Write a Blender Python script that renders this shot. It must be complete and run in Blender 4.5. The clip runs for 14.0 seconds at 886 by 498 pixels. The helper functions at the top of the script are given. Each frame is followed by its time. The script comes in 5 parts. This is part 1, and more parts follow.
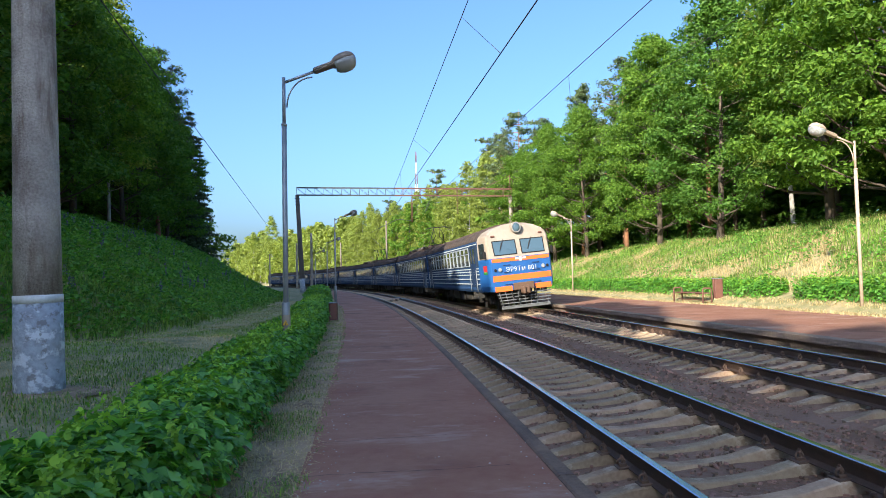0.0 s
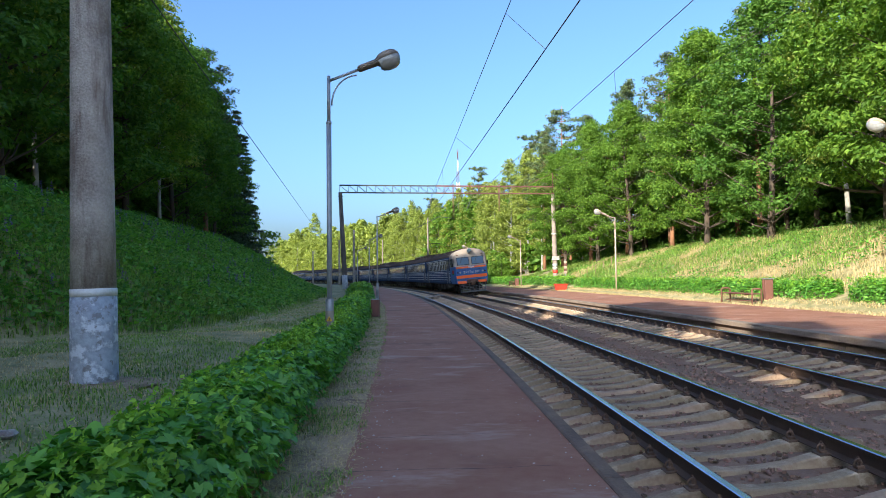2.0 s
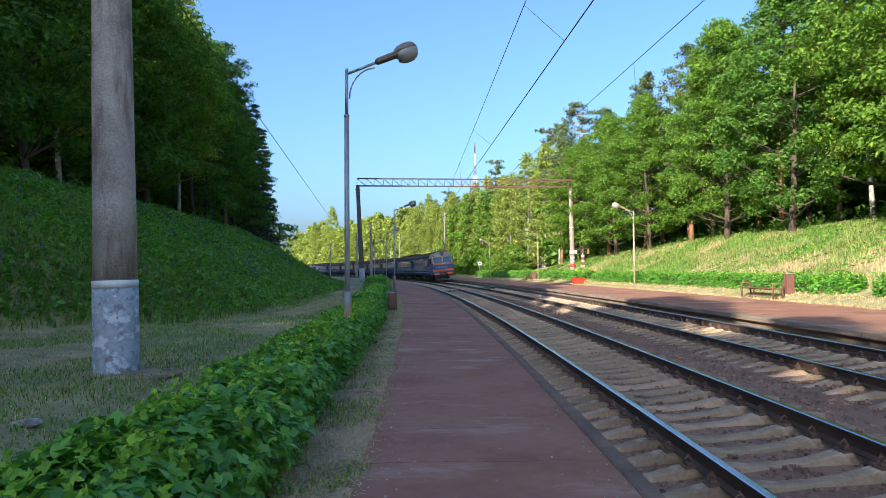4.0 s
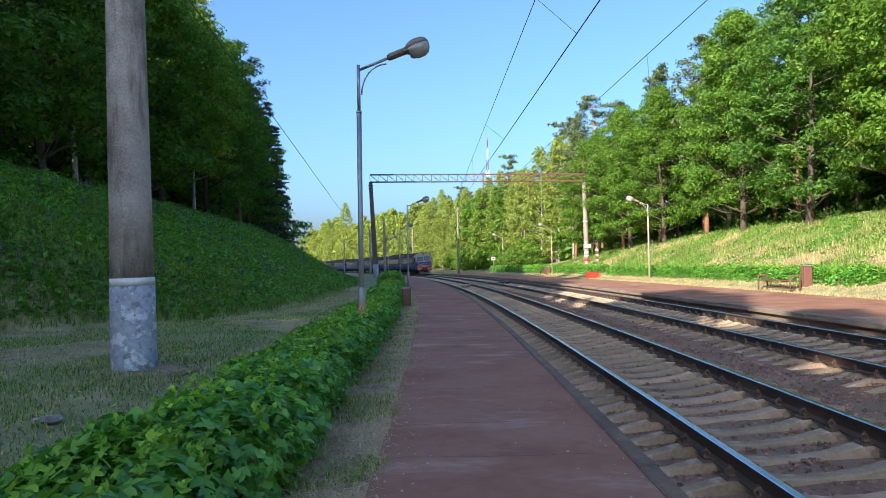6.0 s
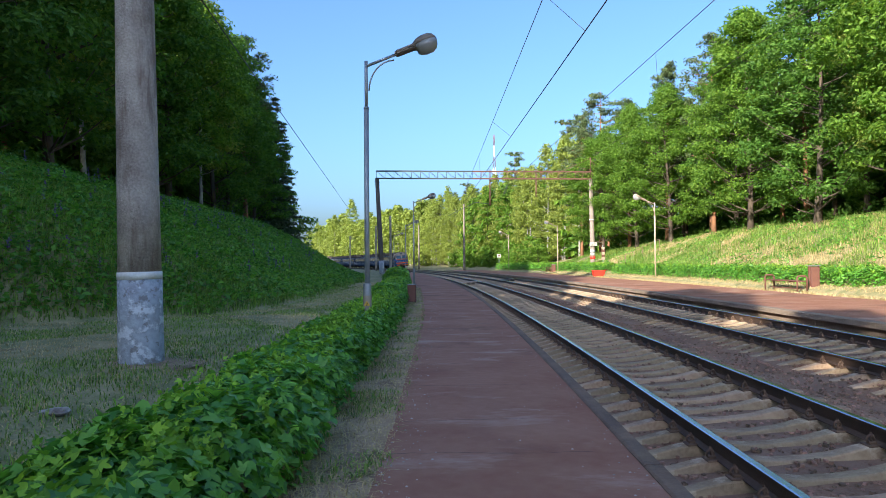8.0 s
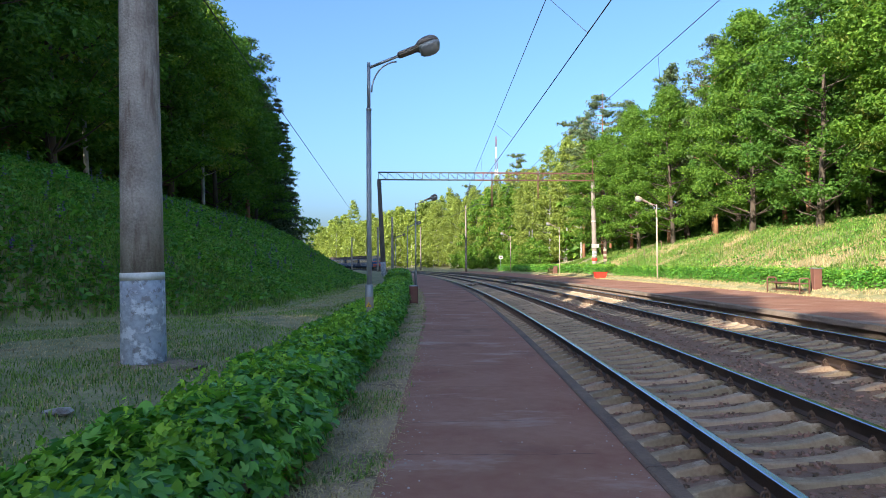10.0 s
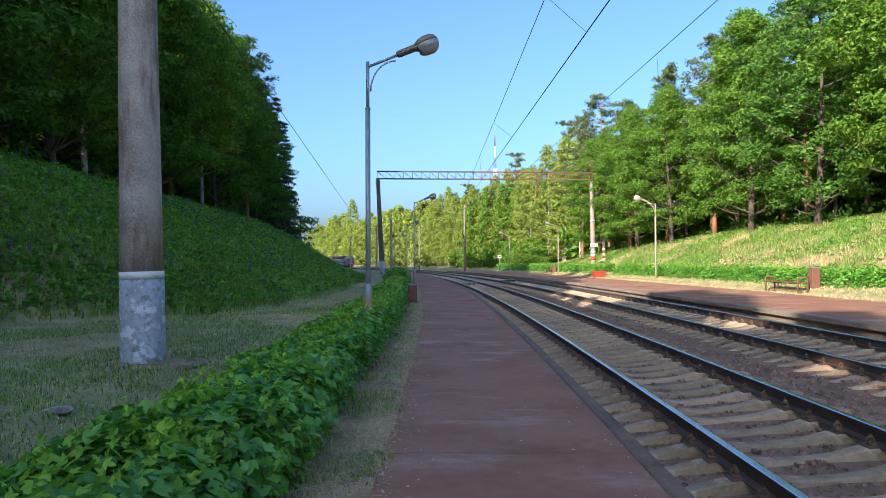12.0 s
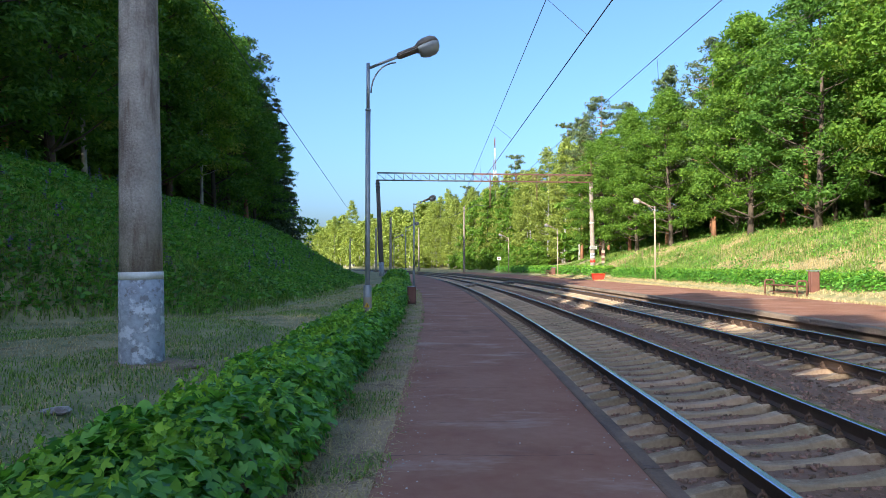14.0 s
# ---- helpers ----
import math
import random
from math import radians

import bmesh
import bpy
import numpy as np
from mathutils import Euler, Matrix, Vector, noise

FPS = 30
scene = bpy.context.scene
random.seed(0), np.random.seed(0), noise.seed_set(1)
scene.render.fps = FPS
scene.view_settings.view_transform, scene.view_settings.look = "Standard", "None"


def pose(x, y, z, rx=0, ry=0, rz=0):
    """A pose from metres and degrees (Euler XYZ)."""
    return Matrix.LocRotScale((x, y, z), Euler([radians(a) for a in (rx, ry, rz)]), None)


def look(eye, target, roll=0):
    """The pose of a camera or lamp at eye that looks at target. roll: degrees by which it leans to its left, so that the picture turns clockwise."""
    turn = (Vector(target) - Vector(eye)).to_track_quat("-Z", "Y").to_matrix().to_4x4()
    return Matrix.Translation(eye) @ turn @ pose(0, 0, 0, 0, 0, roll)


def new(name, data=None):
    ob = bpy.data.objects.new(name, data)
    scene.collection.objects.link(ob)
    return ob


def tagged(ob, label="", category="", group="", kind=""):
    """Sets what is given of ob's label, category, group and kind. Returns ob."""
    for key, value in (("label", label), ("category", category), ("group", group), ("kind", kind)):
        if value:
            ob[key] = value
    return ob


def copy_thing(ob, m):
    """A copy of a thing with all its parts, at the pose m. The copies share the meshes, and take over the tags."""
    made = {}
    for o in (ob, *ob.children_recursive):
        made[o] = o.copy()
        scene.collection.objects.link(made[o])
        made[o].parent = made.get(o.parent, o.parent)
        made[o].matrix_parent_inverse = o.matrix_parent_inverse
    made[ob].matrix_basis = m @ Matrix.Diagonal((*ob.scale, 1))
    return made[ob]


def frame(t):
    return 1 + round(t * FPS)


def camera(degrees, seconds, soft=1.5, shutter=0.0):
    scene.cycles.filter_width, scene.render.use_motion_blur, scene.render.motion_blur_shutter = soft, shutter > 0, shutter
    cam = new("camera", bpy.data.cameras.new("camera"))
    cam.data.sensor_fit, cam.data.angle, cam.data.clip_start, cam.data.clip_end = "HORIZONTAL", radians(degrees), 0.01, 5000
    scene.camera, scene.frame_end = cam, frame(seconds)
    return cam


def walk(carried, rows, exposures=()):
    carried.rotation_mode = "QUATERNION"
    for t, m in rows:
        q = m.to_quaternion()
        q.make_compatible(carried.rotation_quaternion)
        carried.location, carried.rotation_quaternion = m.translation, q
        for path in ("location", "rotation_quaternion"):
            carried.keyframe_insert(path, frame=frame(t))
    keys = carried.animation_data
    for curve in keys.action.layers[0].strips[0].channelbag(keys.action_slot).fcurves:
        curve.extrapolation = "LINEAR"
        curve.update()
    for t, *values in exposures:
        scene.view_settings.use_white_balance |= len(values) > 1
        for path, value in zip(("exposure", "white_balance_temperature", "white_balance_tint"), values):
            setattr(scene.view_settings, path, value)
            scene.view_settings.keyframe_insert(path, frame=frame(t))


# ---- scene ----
# ---- camera and walk ----
cam = camera(67.65, 14.0, soft=0.6)


def hold(x, y, z, pitch, roll, yaw):
    return pose(x, y, z, 90 + pitch, 0, yaw) @ pose(0, 0, 0, 0, 0, roll)


walk(cam, [
    (0, hold(0.062, -0.036, 1.730, 2.52, -1.19, -6.68)),
    (0.5, hold(0.045, -0.022, 1.734, 2.36, -0.22, -4.45)),
    (1, hold(0.047, -0.008, 1.727, 2.45, -0.51, -3.88)),
    (1.5, hold(0.039, -0.007, 1.724, 2.36, -0.69, -3.58)),
    (2, hold(0.033, -0.002, 1.728, 2.38, -0.66, -3.12)),
    (2.5, hold(0.036, -0.001, 1.725, 2.21, -0.73, -2.81)),
    (3, hold(0.025, 0.003, 1.725, 2.15, -0.52, -2.50)),
    (5.5, hold(0.021, 0.019, 1.723, 1.33, -0.93, -0.62)),
    (6, hold(0.019, 0.018, 1.718, 1.45, -0.97, -0.49)),
    (6.5, hold(0.014, 0.023, 1.717, 1.45, -0.80, -0.28)),
    (7, hold(0.014, 0.019, 1.720, 1.16, -0.74, -0.18)),
    (7.5, hold(0.010, 0.018, 1.722, 1.13, -0.49, -0.08)),
    (8, hold(0.013, 0.014, 1.718, 1.18, -0.44, 0.01)),
    (10.5, hold(0.004, 0.005, 1.721, 1.30, -0.22, 0.22)),
    (11, hold(0.002, -0.001, 1.722, 1.30, -0.10, 0.20)),
    (11.5, hold(0.007, 0.001, 1.717, 1.35, -0.25, 0.06)),
    (12, hold(0.003, -0.005, 1.719, 1.22, -0.27, 0.05)),
    (12.5, hold(0.003, 0.002, 1.718, 1.20, -0.22, -0.04)),
    (13, hold(0.005, -0.002, 1.718, 1.28, -0.16, -0.04)),
    (13.5, hold(0.002, 0.006, 1.719, 1.39, -0.12, 0.04)),
    (14, hold(0.000, 0.000, 1.720, 1.37, 0.00, -0.00)),
], exposures=[(0, 1.95, 5900, 9), (14, 1.95, 5900, 9)])

# ---- world and sun ----
SUN_ELEV, SUN_FROM = radians(23.5), Vector((-0.62, -0.78, 0)).normalized()
world = bpy.data.worlds.new("sky")
scene.world = world
world.use_nodes = True
wn = world.node_tree.nodes
sky = wn.new("ShaderNodeTexSky")
sky.sky_type, sky.sun_disc = "NISHITA", False
sky.sun_elevation = SUN_ELEV
sky.sun_rotation = math.atan2(SUN_FROM.x, SUN_FROM.y)
sky.air_density, sky.dust_density, sky.ozone_density = 1.0, 3.8, 5.6
world.node_tree.links.new(sky.outputs[0], wn["Background"].inputs[0])
wn["Background"].inputs[1].default_value = 0.087
sun = new("sun", bpy.data.lights.new("sun", "SUN"))
sun.data.energy, sun.data.angle, sun.data.color = 3.3, radians(0.6), (1.0, 0.87, 0.66)
sun_way = -(SUN_FROM * math.cos(SUN_ELEV) + Vector((0, 0, math.sin(SUN_ELEV))))
sun.matrix_world = look((-60, -60, 60), Vector((-60, -60, 60)) + sun_way)


# ---- materials ----
def mat(name, col, rough=0.8, metal=0.0, col2=None, scale=8.0, fine=60.0, bump=0.0, bump_scale=None, island=0.0, rand=0.0, spec=0.5, detail=6.0):
    """Principled material with two scales of noise in its colour, and relief."""
    m = bpy.data.materials.new(name)
    m.use_nodes = True
    nt = m.node_tree
    N, L = nt.nodes, nt.links
    b = N["Principled BSDF"]
    b.inputs["Roughness"].default_value, b.inputs["Metallic"].default_value = rough, metal
    b.inputs["Specular IOR Level"].default_value = spec
    co = N.new("ShaderNodeTexCoord")
    n1, n2 = N.new("ShaderNodeTexNoise"), N.new("ShaderNodeTexNoise")
    for n, s in ((n1, scale), (n2, fine)):
        n.inputs["Scale"].default_value, n.inputs["Detail"].default_value = s, detail
        L.new(co.outputs["Object"], n.inputs["Vector"])
    add = N.new("ShaderNodeMath")
    add.operation = "MULTIPLY_ADD"
    L.new(n2.outputs["Fac"], add.inputs[0])
    add.inputs[1].default_value = 0.5
    L.new(n1.outputs["Fac"], add.inputs[2])
    mr = N.new("ShaderNodeMapRange")
    mr.inputs["From Min"].default_value, mr.inputs["From Max"].default_value = 0.5, 1.0
    L.new(add.outputs[0], mr.inputs["Value"])
    mix = N.new("ShaderNodeMix")
    mix.data_type = "RGBA"
    L.new(mr.outputs[0], mix.inputs["Factor"])
    mix.inputs[6].default_value = (*col, 1)
    mix.inputs[7].default_value = (*(col2 or [c * 0.7 for c in col]), 1)
    out = mix.outputs[2]
    if island or rand:
        src = N.new("ShaderNodeNewGeometry").outputs["Random Per Island"] if island else N.new("ShaderNodeObjectInfo").outputs["Random"]
        hsv = N.new("ShaderNodeHueSaturation")
        v = N.new("ShaderNodeMapRange")
        k = island or rand
        v.inputs["To Min"].default_value, v.inputs["To Max"].default_value = 1 - k, 1 + k
        L.new(src, v.inputs["Value"])
        L.new(v.outputs[0], hsv.inputs["Value"])
        hu = N.new("ShaderNodeMapRange")
        hu.inputs["To Min"].default_value, hu.inputs["To Max"].default_value = 0.5 + 0.03 * k, 0.5 - 0.05 * k
        L.new(src, hu.inputs["Value"])
        L.new(hu.outputs[0], hsv.inputs["Hue"])
        L.new(out, hsv.inputs["Color"])
        out = hsv.outputs[0]
    L.new(out, b.inputs["Base Color"])
    if bump:
        bp = N.new("ShaderNodeBump")
        bp.inputs["Strength"].default_value, bp.inputs["Distance"].default_value = min(1, bump), 0.02 * max(1, bump)
        n3 = N.new("ShaderNodeTexNoise")
        n3.inputs["Scale"].default_value, n3.inputs["Detail"].default_value = bump_scale or fine, 8
        L.new(co.outputs["Object"], n3.inputs["Vector"])
        L.new(n3.outputs["Fac"], bp.inputs["Height"])
        L.new(bp.outputs[0], b.inputs["Normal"])
    return m


def leaf_mat(name, col, k=0.35, trans=0.48, rough=0.5, spec=0.2):
    """Leaves: varied by leaf, with light passing through."""
    m = mat(name, col, rough, col2=[c * 0.75 for c in col], scale=0.35, fine=3, island=k, spec=spec)
    nt = m.node_tree
    N, L = nt.nodes, nt.links
    b, outp = N["Principled BSDF"], N["Material Output"]
    src = b.inputs["Base Color"].links[0].from_socket
    tr, mx = N.new("ShaderNodeBsdfTranslucent"), N.new("ShaderNodeMixShader")
    g = N.new("ShaderNodeMix")
    g.data_type, g.blend_type = "RGBA", "MULTIPLY"
    g.inputs["Factor"].default_value = 1
    g.inputs[7].default_value = (1.5, 1.45, 0.5, 1)
    L.new(src, g.inputs[6])
    L.new(g.outputs[2], tr.inputs["Color"])
    mx.inputs[0].default_value = trans
    L.new(b.outputs[0], mx.inputs[1])
    L.new(tr.outputs[0], mx.inputs[2])
    L.new(mx.outputs[0], outp.inputs["Surface"])
    return m


M = {
    "grass": mat("grass", (0.13, 0.155, 0.05), 0.95, col2=(0.40, 0.32, 0.17), scale=2.2, fine=26, bump=1, bump_scale=30, detail=9.0),
    "asphalt": mat("asphalt", (0.245, 0.105, 0.064), 0.85, col2=(0.33, 0.175, 0.12), scale=0.9, fine=9, bump=0.3, bump_scale=160, spec=0.25),
    "ballast": mat("ballast", (0.17, 0.09, 0.05), 0.95, col2=(0.25, 0.16, 0.115), scale=0.7, fine=22, bump=1.5, bump_scale=30),
    "stone": mat("stone", (0.16, 0.088, 0.052), 0.9, col2=(0.27, 0.175, 0.12), scale=3, fine=30, island=0.45),
    "kerb": mat("kerb", (0.21, 0.135, 0.09), 0.85, col2=(0.085, 0.055, 0.04), scale=2, fine=30, bump=0.5, bump_scale=70),
    "sleeper": mat("sleeper_concrete", (0.38, 0.285, 0.18), 0.85, col2=(0.21, 0.14, 0.085), scale=3, fine=25, bump=0.5, bump_scale=60, rand=0.2),
    "rail_side": mat("rail_rust", (0.045, 0.028, 0.020), 0.7, col2=(0.075, 0.043, 0.028), scale=4, fine=50, bump=0.3, bump_scale=90),
    "rail_top": mat("rail_polished", (0.62, 0.63, 0.64), 0.22, 1.0, col2=(0.5, 0.5, 0.51), scale=2, fine=40),
    "clip": mat("clip_iron", (0.12, 0.075, 0.05), 0.7, col2=(0.09, 0.05, 0.03), scale=20, fine=90),
    "concrete": mat("concrete", (0.50, 0.45, 0.40), 0.9, col2=(0.20, 0.165, 0.14), scale=2.2, fine=38, bump=1.0, bump_scale=42),
    "white": mat("white_paint", (0.72, 0.72, 0.70), 0.7, col2=(0.5, 0.49, 0.46), scale=6, fine=40, bump=0.3),
    "bluepaint": mat("flaking_paint", (0.42, 0.47, 0.54), 0.8, col2=(0.17, 0.17, 0.18), scale=5, fine=16, bump=0.6, bump_scale=35),
    "galv": mat("galvanised", (0.33, 0.35, 0.37), 0.5, 0.5, col2=(0.22, 0.235, 0.25), scale=4, fine=40, bump=0.1),
    "beige": mat("weathered_cream_paint", (0.44, 0.35, 0.27), 0.6, col2=(0.31, 0.22, 0.15), scale=3, fine=25),
    "lamp_head": mat("lamp_head", (0.20, 0.165, 0.13), 0.55, 0.2, col2=(0.12, 0.095, 0.075), scale=5, fine=35),
    "wire": mat("wire", (0.02, 0.02, 0.022), 0.6),
    "red_steel": mat("red_steel", (0.15, 0.06, 0.04), 0.75, col2=(0.10, 0.045, 0.035), scale=2, fine=20),
    "dark_steel": mat("dark_steel", (0.06, 0.075, 0.085), 0.65, col2=(0.045, 0.05, 0.055), scale=3, fine=20),
    "brown": mat("brown_paint", (0.16, 0.065, 0.045), 0.65, col2=(0.11, 0.045, 0.033), scale=4, fine=30, bump=0.2),
    "red": mat("red_plastic", (0.75, 0.045, 0.02), 0.5, col2=(0.6, 0.035, 0.02), scale=2, fine=20),
    "bark": mat("bark", (0.10, 0.072, 0.052), 0.95, col2=(0.055, 0.042, 0.033), scale=2, fine=14, bump=1, bump_scale=16),
    "pine_bark": mat("pine_bark", (0.30, 0.13, 0.06), 0.95, col2=(0.15, 0.085, 0.055), scale=1.2, fine=10, bump=1, bump_scale=12),
    "birch_bark": mat("birch_bark", (0.55, 0.52, 0.47), 0.85, col2=(0.12, 0.11, 0.10), scale=1.3, fine=5, bump=0.4),
    "maple": leaf_mat("maple_leaves", (0.135, 0.255, 0.035)),
    "oak": leaf_mat("oak_leaves", (0.095, 0.205, 0.035)),
    "birch": leaf_mat("birch_leaves", (0.26, 0.33, 0.08)),
    "pine": leaf_mat("pine_needles", (0.105, 0.15, 0.06), trans=0.15),
    "fir": leaf_mat("fir_needles", (0.065, 0.105, 0.04), trans=0.1),
    "hedge": leaf_mat("hedge_leaves", (0.135, 0.35, 0.05), k=0.45, trans=0.4, rough=0.42, spec=0.5),
    "shoot": leaf_mat("young_hedge_leaves", (0.25, 0.46, 0.06), k=0.35, trans=0.4, rough=0.5),
    "blade": leaf_mat("grass_blades", (0.19, 0.31, 0.065), k=0.45, trans=0.3),
    "dry": leaf_mat("dry_grass", (0.52, 0.42, 0.22), k=0.35, trans=0.2),
    "navy": mat("navy_paint", (0.016, 0.045, 0.12), 0.75, col2=(0.024, 0.05, 0.11), scale=0.6, fine=8, spec=0.1),
    "blue": mat("blue_paint", (0.015, 0.085, 0.27), 0.4, col2=(0.02, 0.085, 0.26), scale=1.5, fine=10),
    "orange": mat("orange_paint", (0.78, 0.125, 0.015), 0.45, col2=(0.75, 0.13, 0.02), scale=2, fine=14),
    "cream": mat("cream_paint", (0.30, 0.265, 0.22), 0.6, col2=(0.26, 0.20, 0.15), scale=1.2, fine=9),
    "roof": mat("roof_paint", (0.06, 0.055, 0.055), 0.9, col2=(0.10, 0.068, 0.052), scale=0.8, fine=10, spec=0.1),
    "grey": mat("grey_paint", (0.27, 0.29, 0.30), 0.6, col2=(0.22, 0.23, 0.24), scale=2, fine=14),
    "black": mat("black_iron", (0.018, 0.017, 0.016), 0.75, col2=(0.03, 0.025, 0.02), scale=4, fine=30),
    "soil": mat("verge_soil", (0.25, 0.165, 0.095), 0.95, col2=(0.42, 0.31, 0.19), scale=1.5, fine=22, bump=0.8, bump_scale=60),
    "sign": mat("sign_white", (0.75, 0.75, 0.72), 0.5),
    "yellow": mat("sign_yellow", (0.75, 0.45, 0.03), 0.5),
}
def scuff(m, pale, scale, lo, hi, stretch=(1, 1, 1)):
    """Adds pale worn patches with an outline of their own."""
    N, L = m.node_tree.nodes, m.node_tree.links
    b = N["Principled BSDF"]
    src = b.inputs["Base Color"].links[0].from_socket
    co, mp, n = N.new("ShaderNodeTexCoord"), N.new("ShaderNodeMapping"), N.new("ShaderNodeTexNoise")
    mp.inputs["Scale"].default_value = stretch
    L.new(co.outputs["Object"], mp.inputs["Vector"])
    L.new(mp.outputs[0], n.inputs["Vector"])
    n.inputs["Scale"].default_value, n.inputs["Detail"].default_value, n.inputs["Roughness"].default_value = scale, 9, 0.65
    r = N.new("ShaderNodeMapRange")
    r.inputs["From Min"].default_value, r.inputs["From Max"].default_value = lo, hi
    r.inputs["To Max"].default_value = 0.75
    L.new(n.outputs["Fac"], r.inputs["Value"])
    x = N.new("ShaderNodeMix")
    x.data_type = "RGBA"
    L.new(r.outputs[0], x.inputs["Factor"])
    L.new(src, x.inputs[6])
    x.inputs[7].default_value = (*pale, 1)
    L.new(x.outputs[2], b.inputs["Base Color"])


scuff(M["asphalt"], (0.44, 0.33, 0.27), 0.8, 0.56, 0.70, (0.7, 1.5, 1))
scuff(M["asphalt"], (0.16, 0.075, 0.05), 0.5, 0.56, 0.66)
scuff(M["bluepaint"], (0.66, 0.70, 0.74), 5, 0.52, 0.60)
scuff(M["bluepaint"], (0.16, 0.15, 0.14), 7, 0.56, 0.60)
scuff(M["concrete"], (0.15, 0.105, 0.085), 3, 0.50, 0.62, (1.6, 1.6, 0.25))
scuff(M["sleeper"], (0.54, 0.45, 0.34), 4, 0.55, 0.68)
scuff(M["grass"], (0.44, 0.34, 0.19), 0.28, 0.56, 0.70)
scuff(M["grass"], (0.15, 0.095, 0.055), 0.9, 0.58, 0.68)
scuff(M["soil"], (0.12, 0.075, 0.045), 2.5, 0.50, 0.62)
scuff(M["soil"], (0.50, 0.40, 0.26), 14, 0.56, 0.66)
scuff(M["cream"], (0.36, 0.24, 0.16), 1.5, 0.56, 0.70, (1, 1, 0.4))
glass = bpy.data.materials.new("window_glass")
glass.use_nodes = True
gb = glass.node_tree.nodes["Principled BSDF"]
gb.inputs["Base Color"].default_value = (0.02, 0.026, 0.03, 1)
gb.inputs["Roughness"].default_value = 0.06
gb.inputs["Specular IOR Level"].default_value = 0.15
M["glass"] = glass
dif = bpy.data.materials.new("frosted_diffuser")
dif.use_nodes = True
db = dif.node_tree.nodes["Principled BSDF"]
db.inputs["Base Color"].default_value = (0.42, 0.43, 0.42, 1)
db.inputs["Roughness"].default_value = 0.25
db.inputs["Transmission Weight"].default_value = 0.4
M["diffuser"] = dif


# ---- builders ----
def raw(name, verts, faces, mats, parent=None, label="", idx=None, smooth=False):
    me = bpy.data.meshes.new(name)
    me.from_pydata([tuple(v) for v in verts], [], [tuple(f) for f in faces])
    for m in (mats if isinstance(mats, (list, tuple)) else [mats]):
        me.materials.append(m)
    if idx is not None:
        me.polygons.foreach_set("material_index", np.asarray(idx, dtype=np.int32))
    if smooth:
        me.polygons.foreach_set("use_smooth", np.ones(len(me.polygons), dtype=bool))
    me.update()
    ob = new(name, me)
    if parent:
        ob.parent = parent
    if label:
        ob["label"] = label
    return ob


def part(name, bm, mats, parent=None, label="", smooth=False):
    me = bpy.data.meshes.new(name)
    bmesh.ops.recalc_face_normals(bm, faces=bm.faces)
    if smooth:
        for f in bm.faces:
            f.smooth = True
    bm.to_mesh(me)
    bm.free()
    for m in (mats if isinstance(mats, (list, tuple)) else [mats]):
        me.materials.append(m)
    ob = new(name, me)
    if parent:
        ob.parent = parent
    if label:
        ob["label"] = label
    return ob


def fast_mesh(name, V, F, m, parent=None, label=""):
    me = bpy.data.meshes.new(name)
    V, F = np.asarray(V, dtype=np.float32), np.asarray(F, dtype=np.int32)
    me.vertices.add(len(V))
    me.vertices.foreach_set("co", V.ravel())
    me.loops.add(F.size)
    me.loops.foreach_set("vertex_index", F.ravel())
    me.polygons.add(len(F))
    me.polygons.foreach_set("loop_start", np.arange(0, F.size, F.shape[1], dtype=np.int32))
    me.polygons.foreach_set("loop_total", np.full(len(F), F.shape[1], dtype=np.int32))
    me.update(calc_edges=True)
    me.materials.append(m)
    ob = new(name, me)
    if parent:
        ob.parent = parent
    if label:
        ob["label"] = label
    return ob


def thing(name, label, category, at=None, group="", kind=""):
    ob = new(name)
    ob.matrix_basis = at or Matrix()
    return tagged(ob, label, category, group, kind)


def box(bm, c, s, bevel=0.0, rot=None, mi=0):
    m = Matrix.Translation(c) @ (rot or Matrix()) @ Matrix.Diagonal((*s, 1))
    r = bmesh.ops.create_cube(bm, size=1, matrix=m)
    vs = r["verts"]
    fs = {f for v in vs for f in v.link_faces}
    for f in fs:
        f.material_index = mi
    if bevel:
        es = list({e for v in vs for e in v.link_edges})
        rb = bmesh.ops.bevel(bm, geom=es, offset=bevel, segments=1, affect="EDGES")
        for f in rb["faces"]:
            f.material_index = mi


def tube(bm, path, radii, n=8, caps=True, mi=0):
    """A round tube along points, with a radius at each."""
    path = [Vector(p) for p in path]
    if not hasattr(radii, "__len__"):
        radii = [radii] * len(path)
    rings, prev = [], None
    for i, p in enumerate(path):
        d = (path[min(i + 1, len(path) - 1)] - path[max(i - 1, 0)]).normalized()
        if prev is None:
            u = d.orthogonal().normalized()
        else:
            u = (prev - d * prev.dot(d)).normalized()
        prev = u
        w = d.cross(u)
        rings.append([bm.verts.new(p + (u * math.cos(a) + w * math.sin(a)) * radii[i]) for a in (2 * math.pi * k / n for k in range(n))])
    for a, b in zip(rings, rings[1:]):
        for k in range(n):
            f = bm.faces.new((a[k], a[(k + 1) % n], b[(k + 1) % n], b[k]))
            f.smooth, f.material_index = True, mi
    if caps:
        for r in (rings[0][::-1], rings[-1]):
            bm.faces.new(r).material_index = mi


# ---- the line of the track: a curve to the left ----
R0, H0 = 595.0, 0.0146
CEN = Vector((2.68 - R0 * math.cos(H0), 8 + R0 * math.sin(H0)))
CANT, FAR, FARZ, PLAT = 0.0876, 4.1, 0.079, 0.17


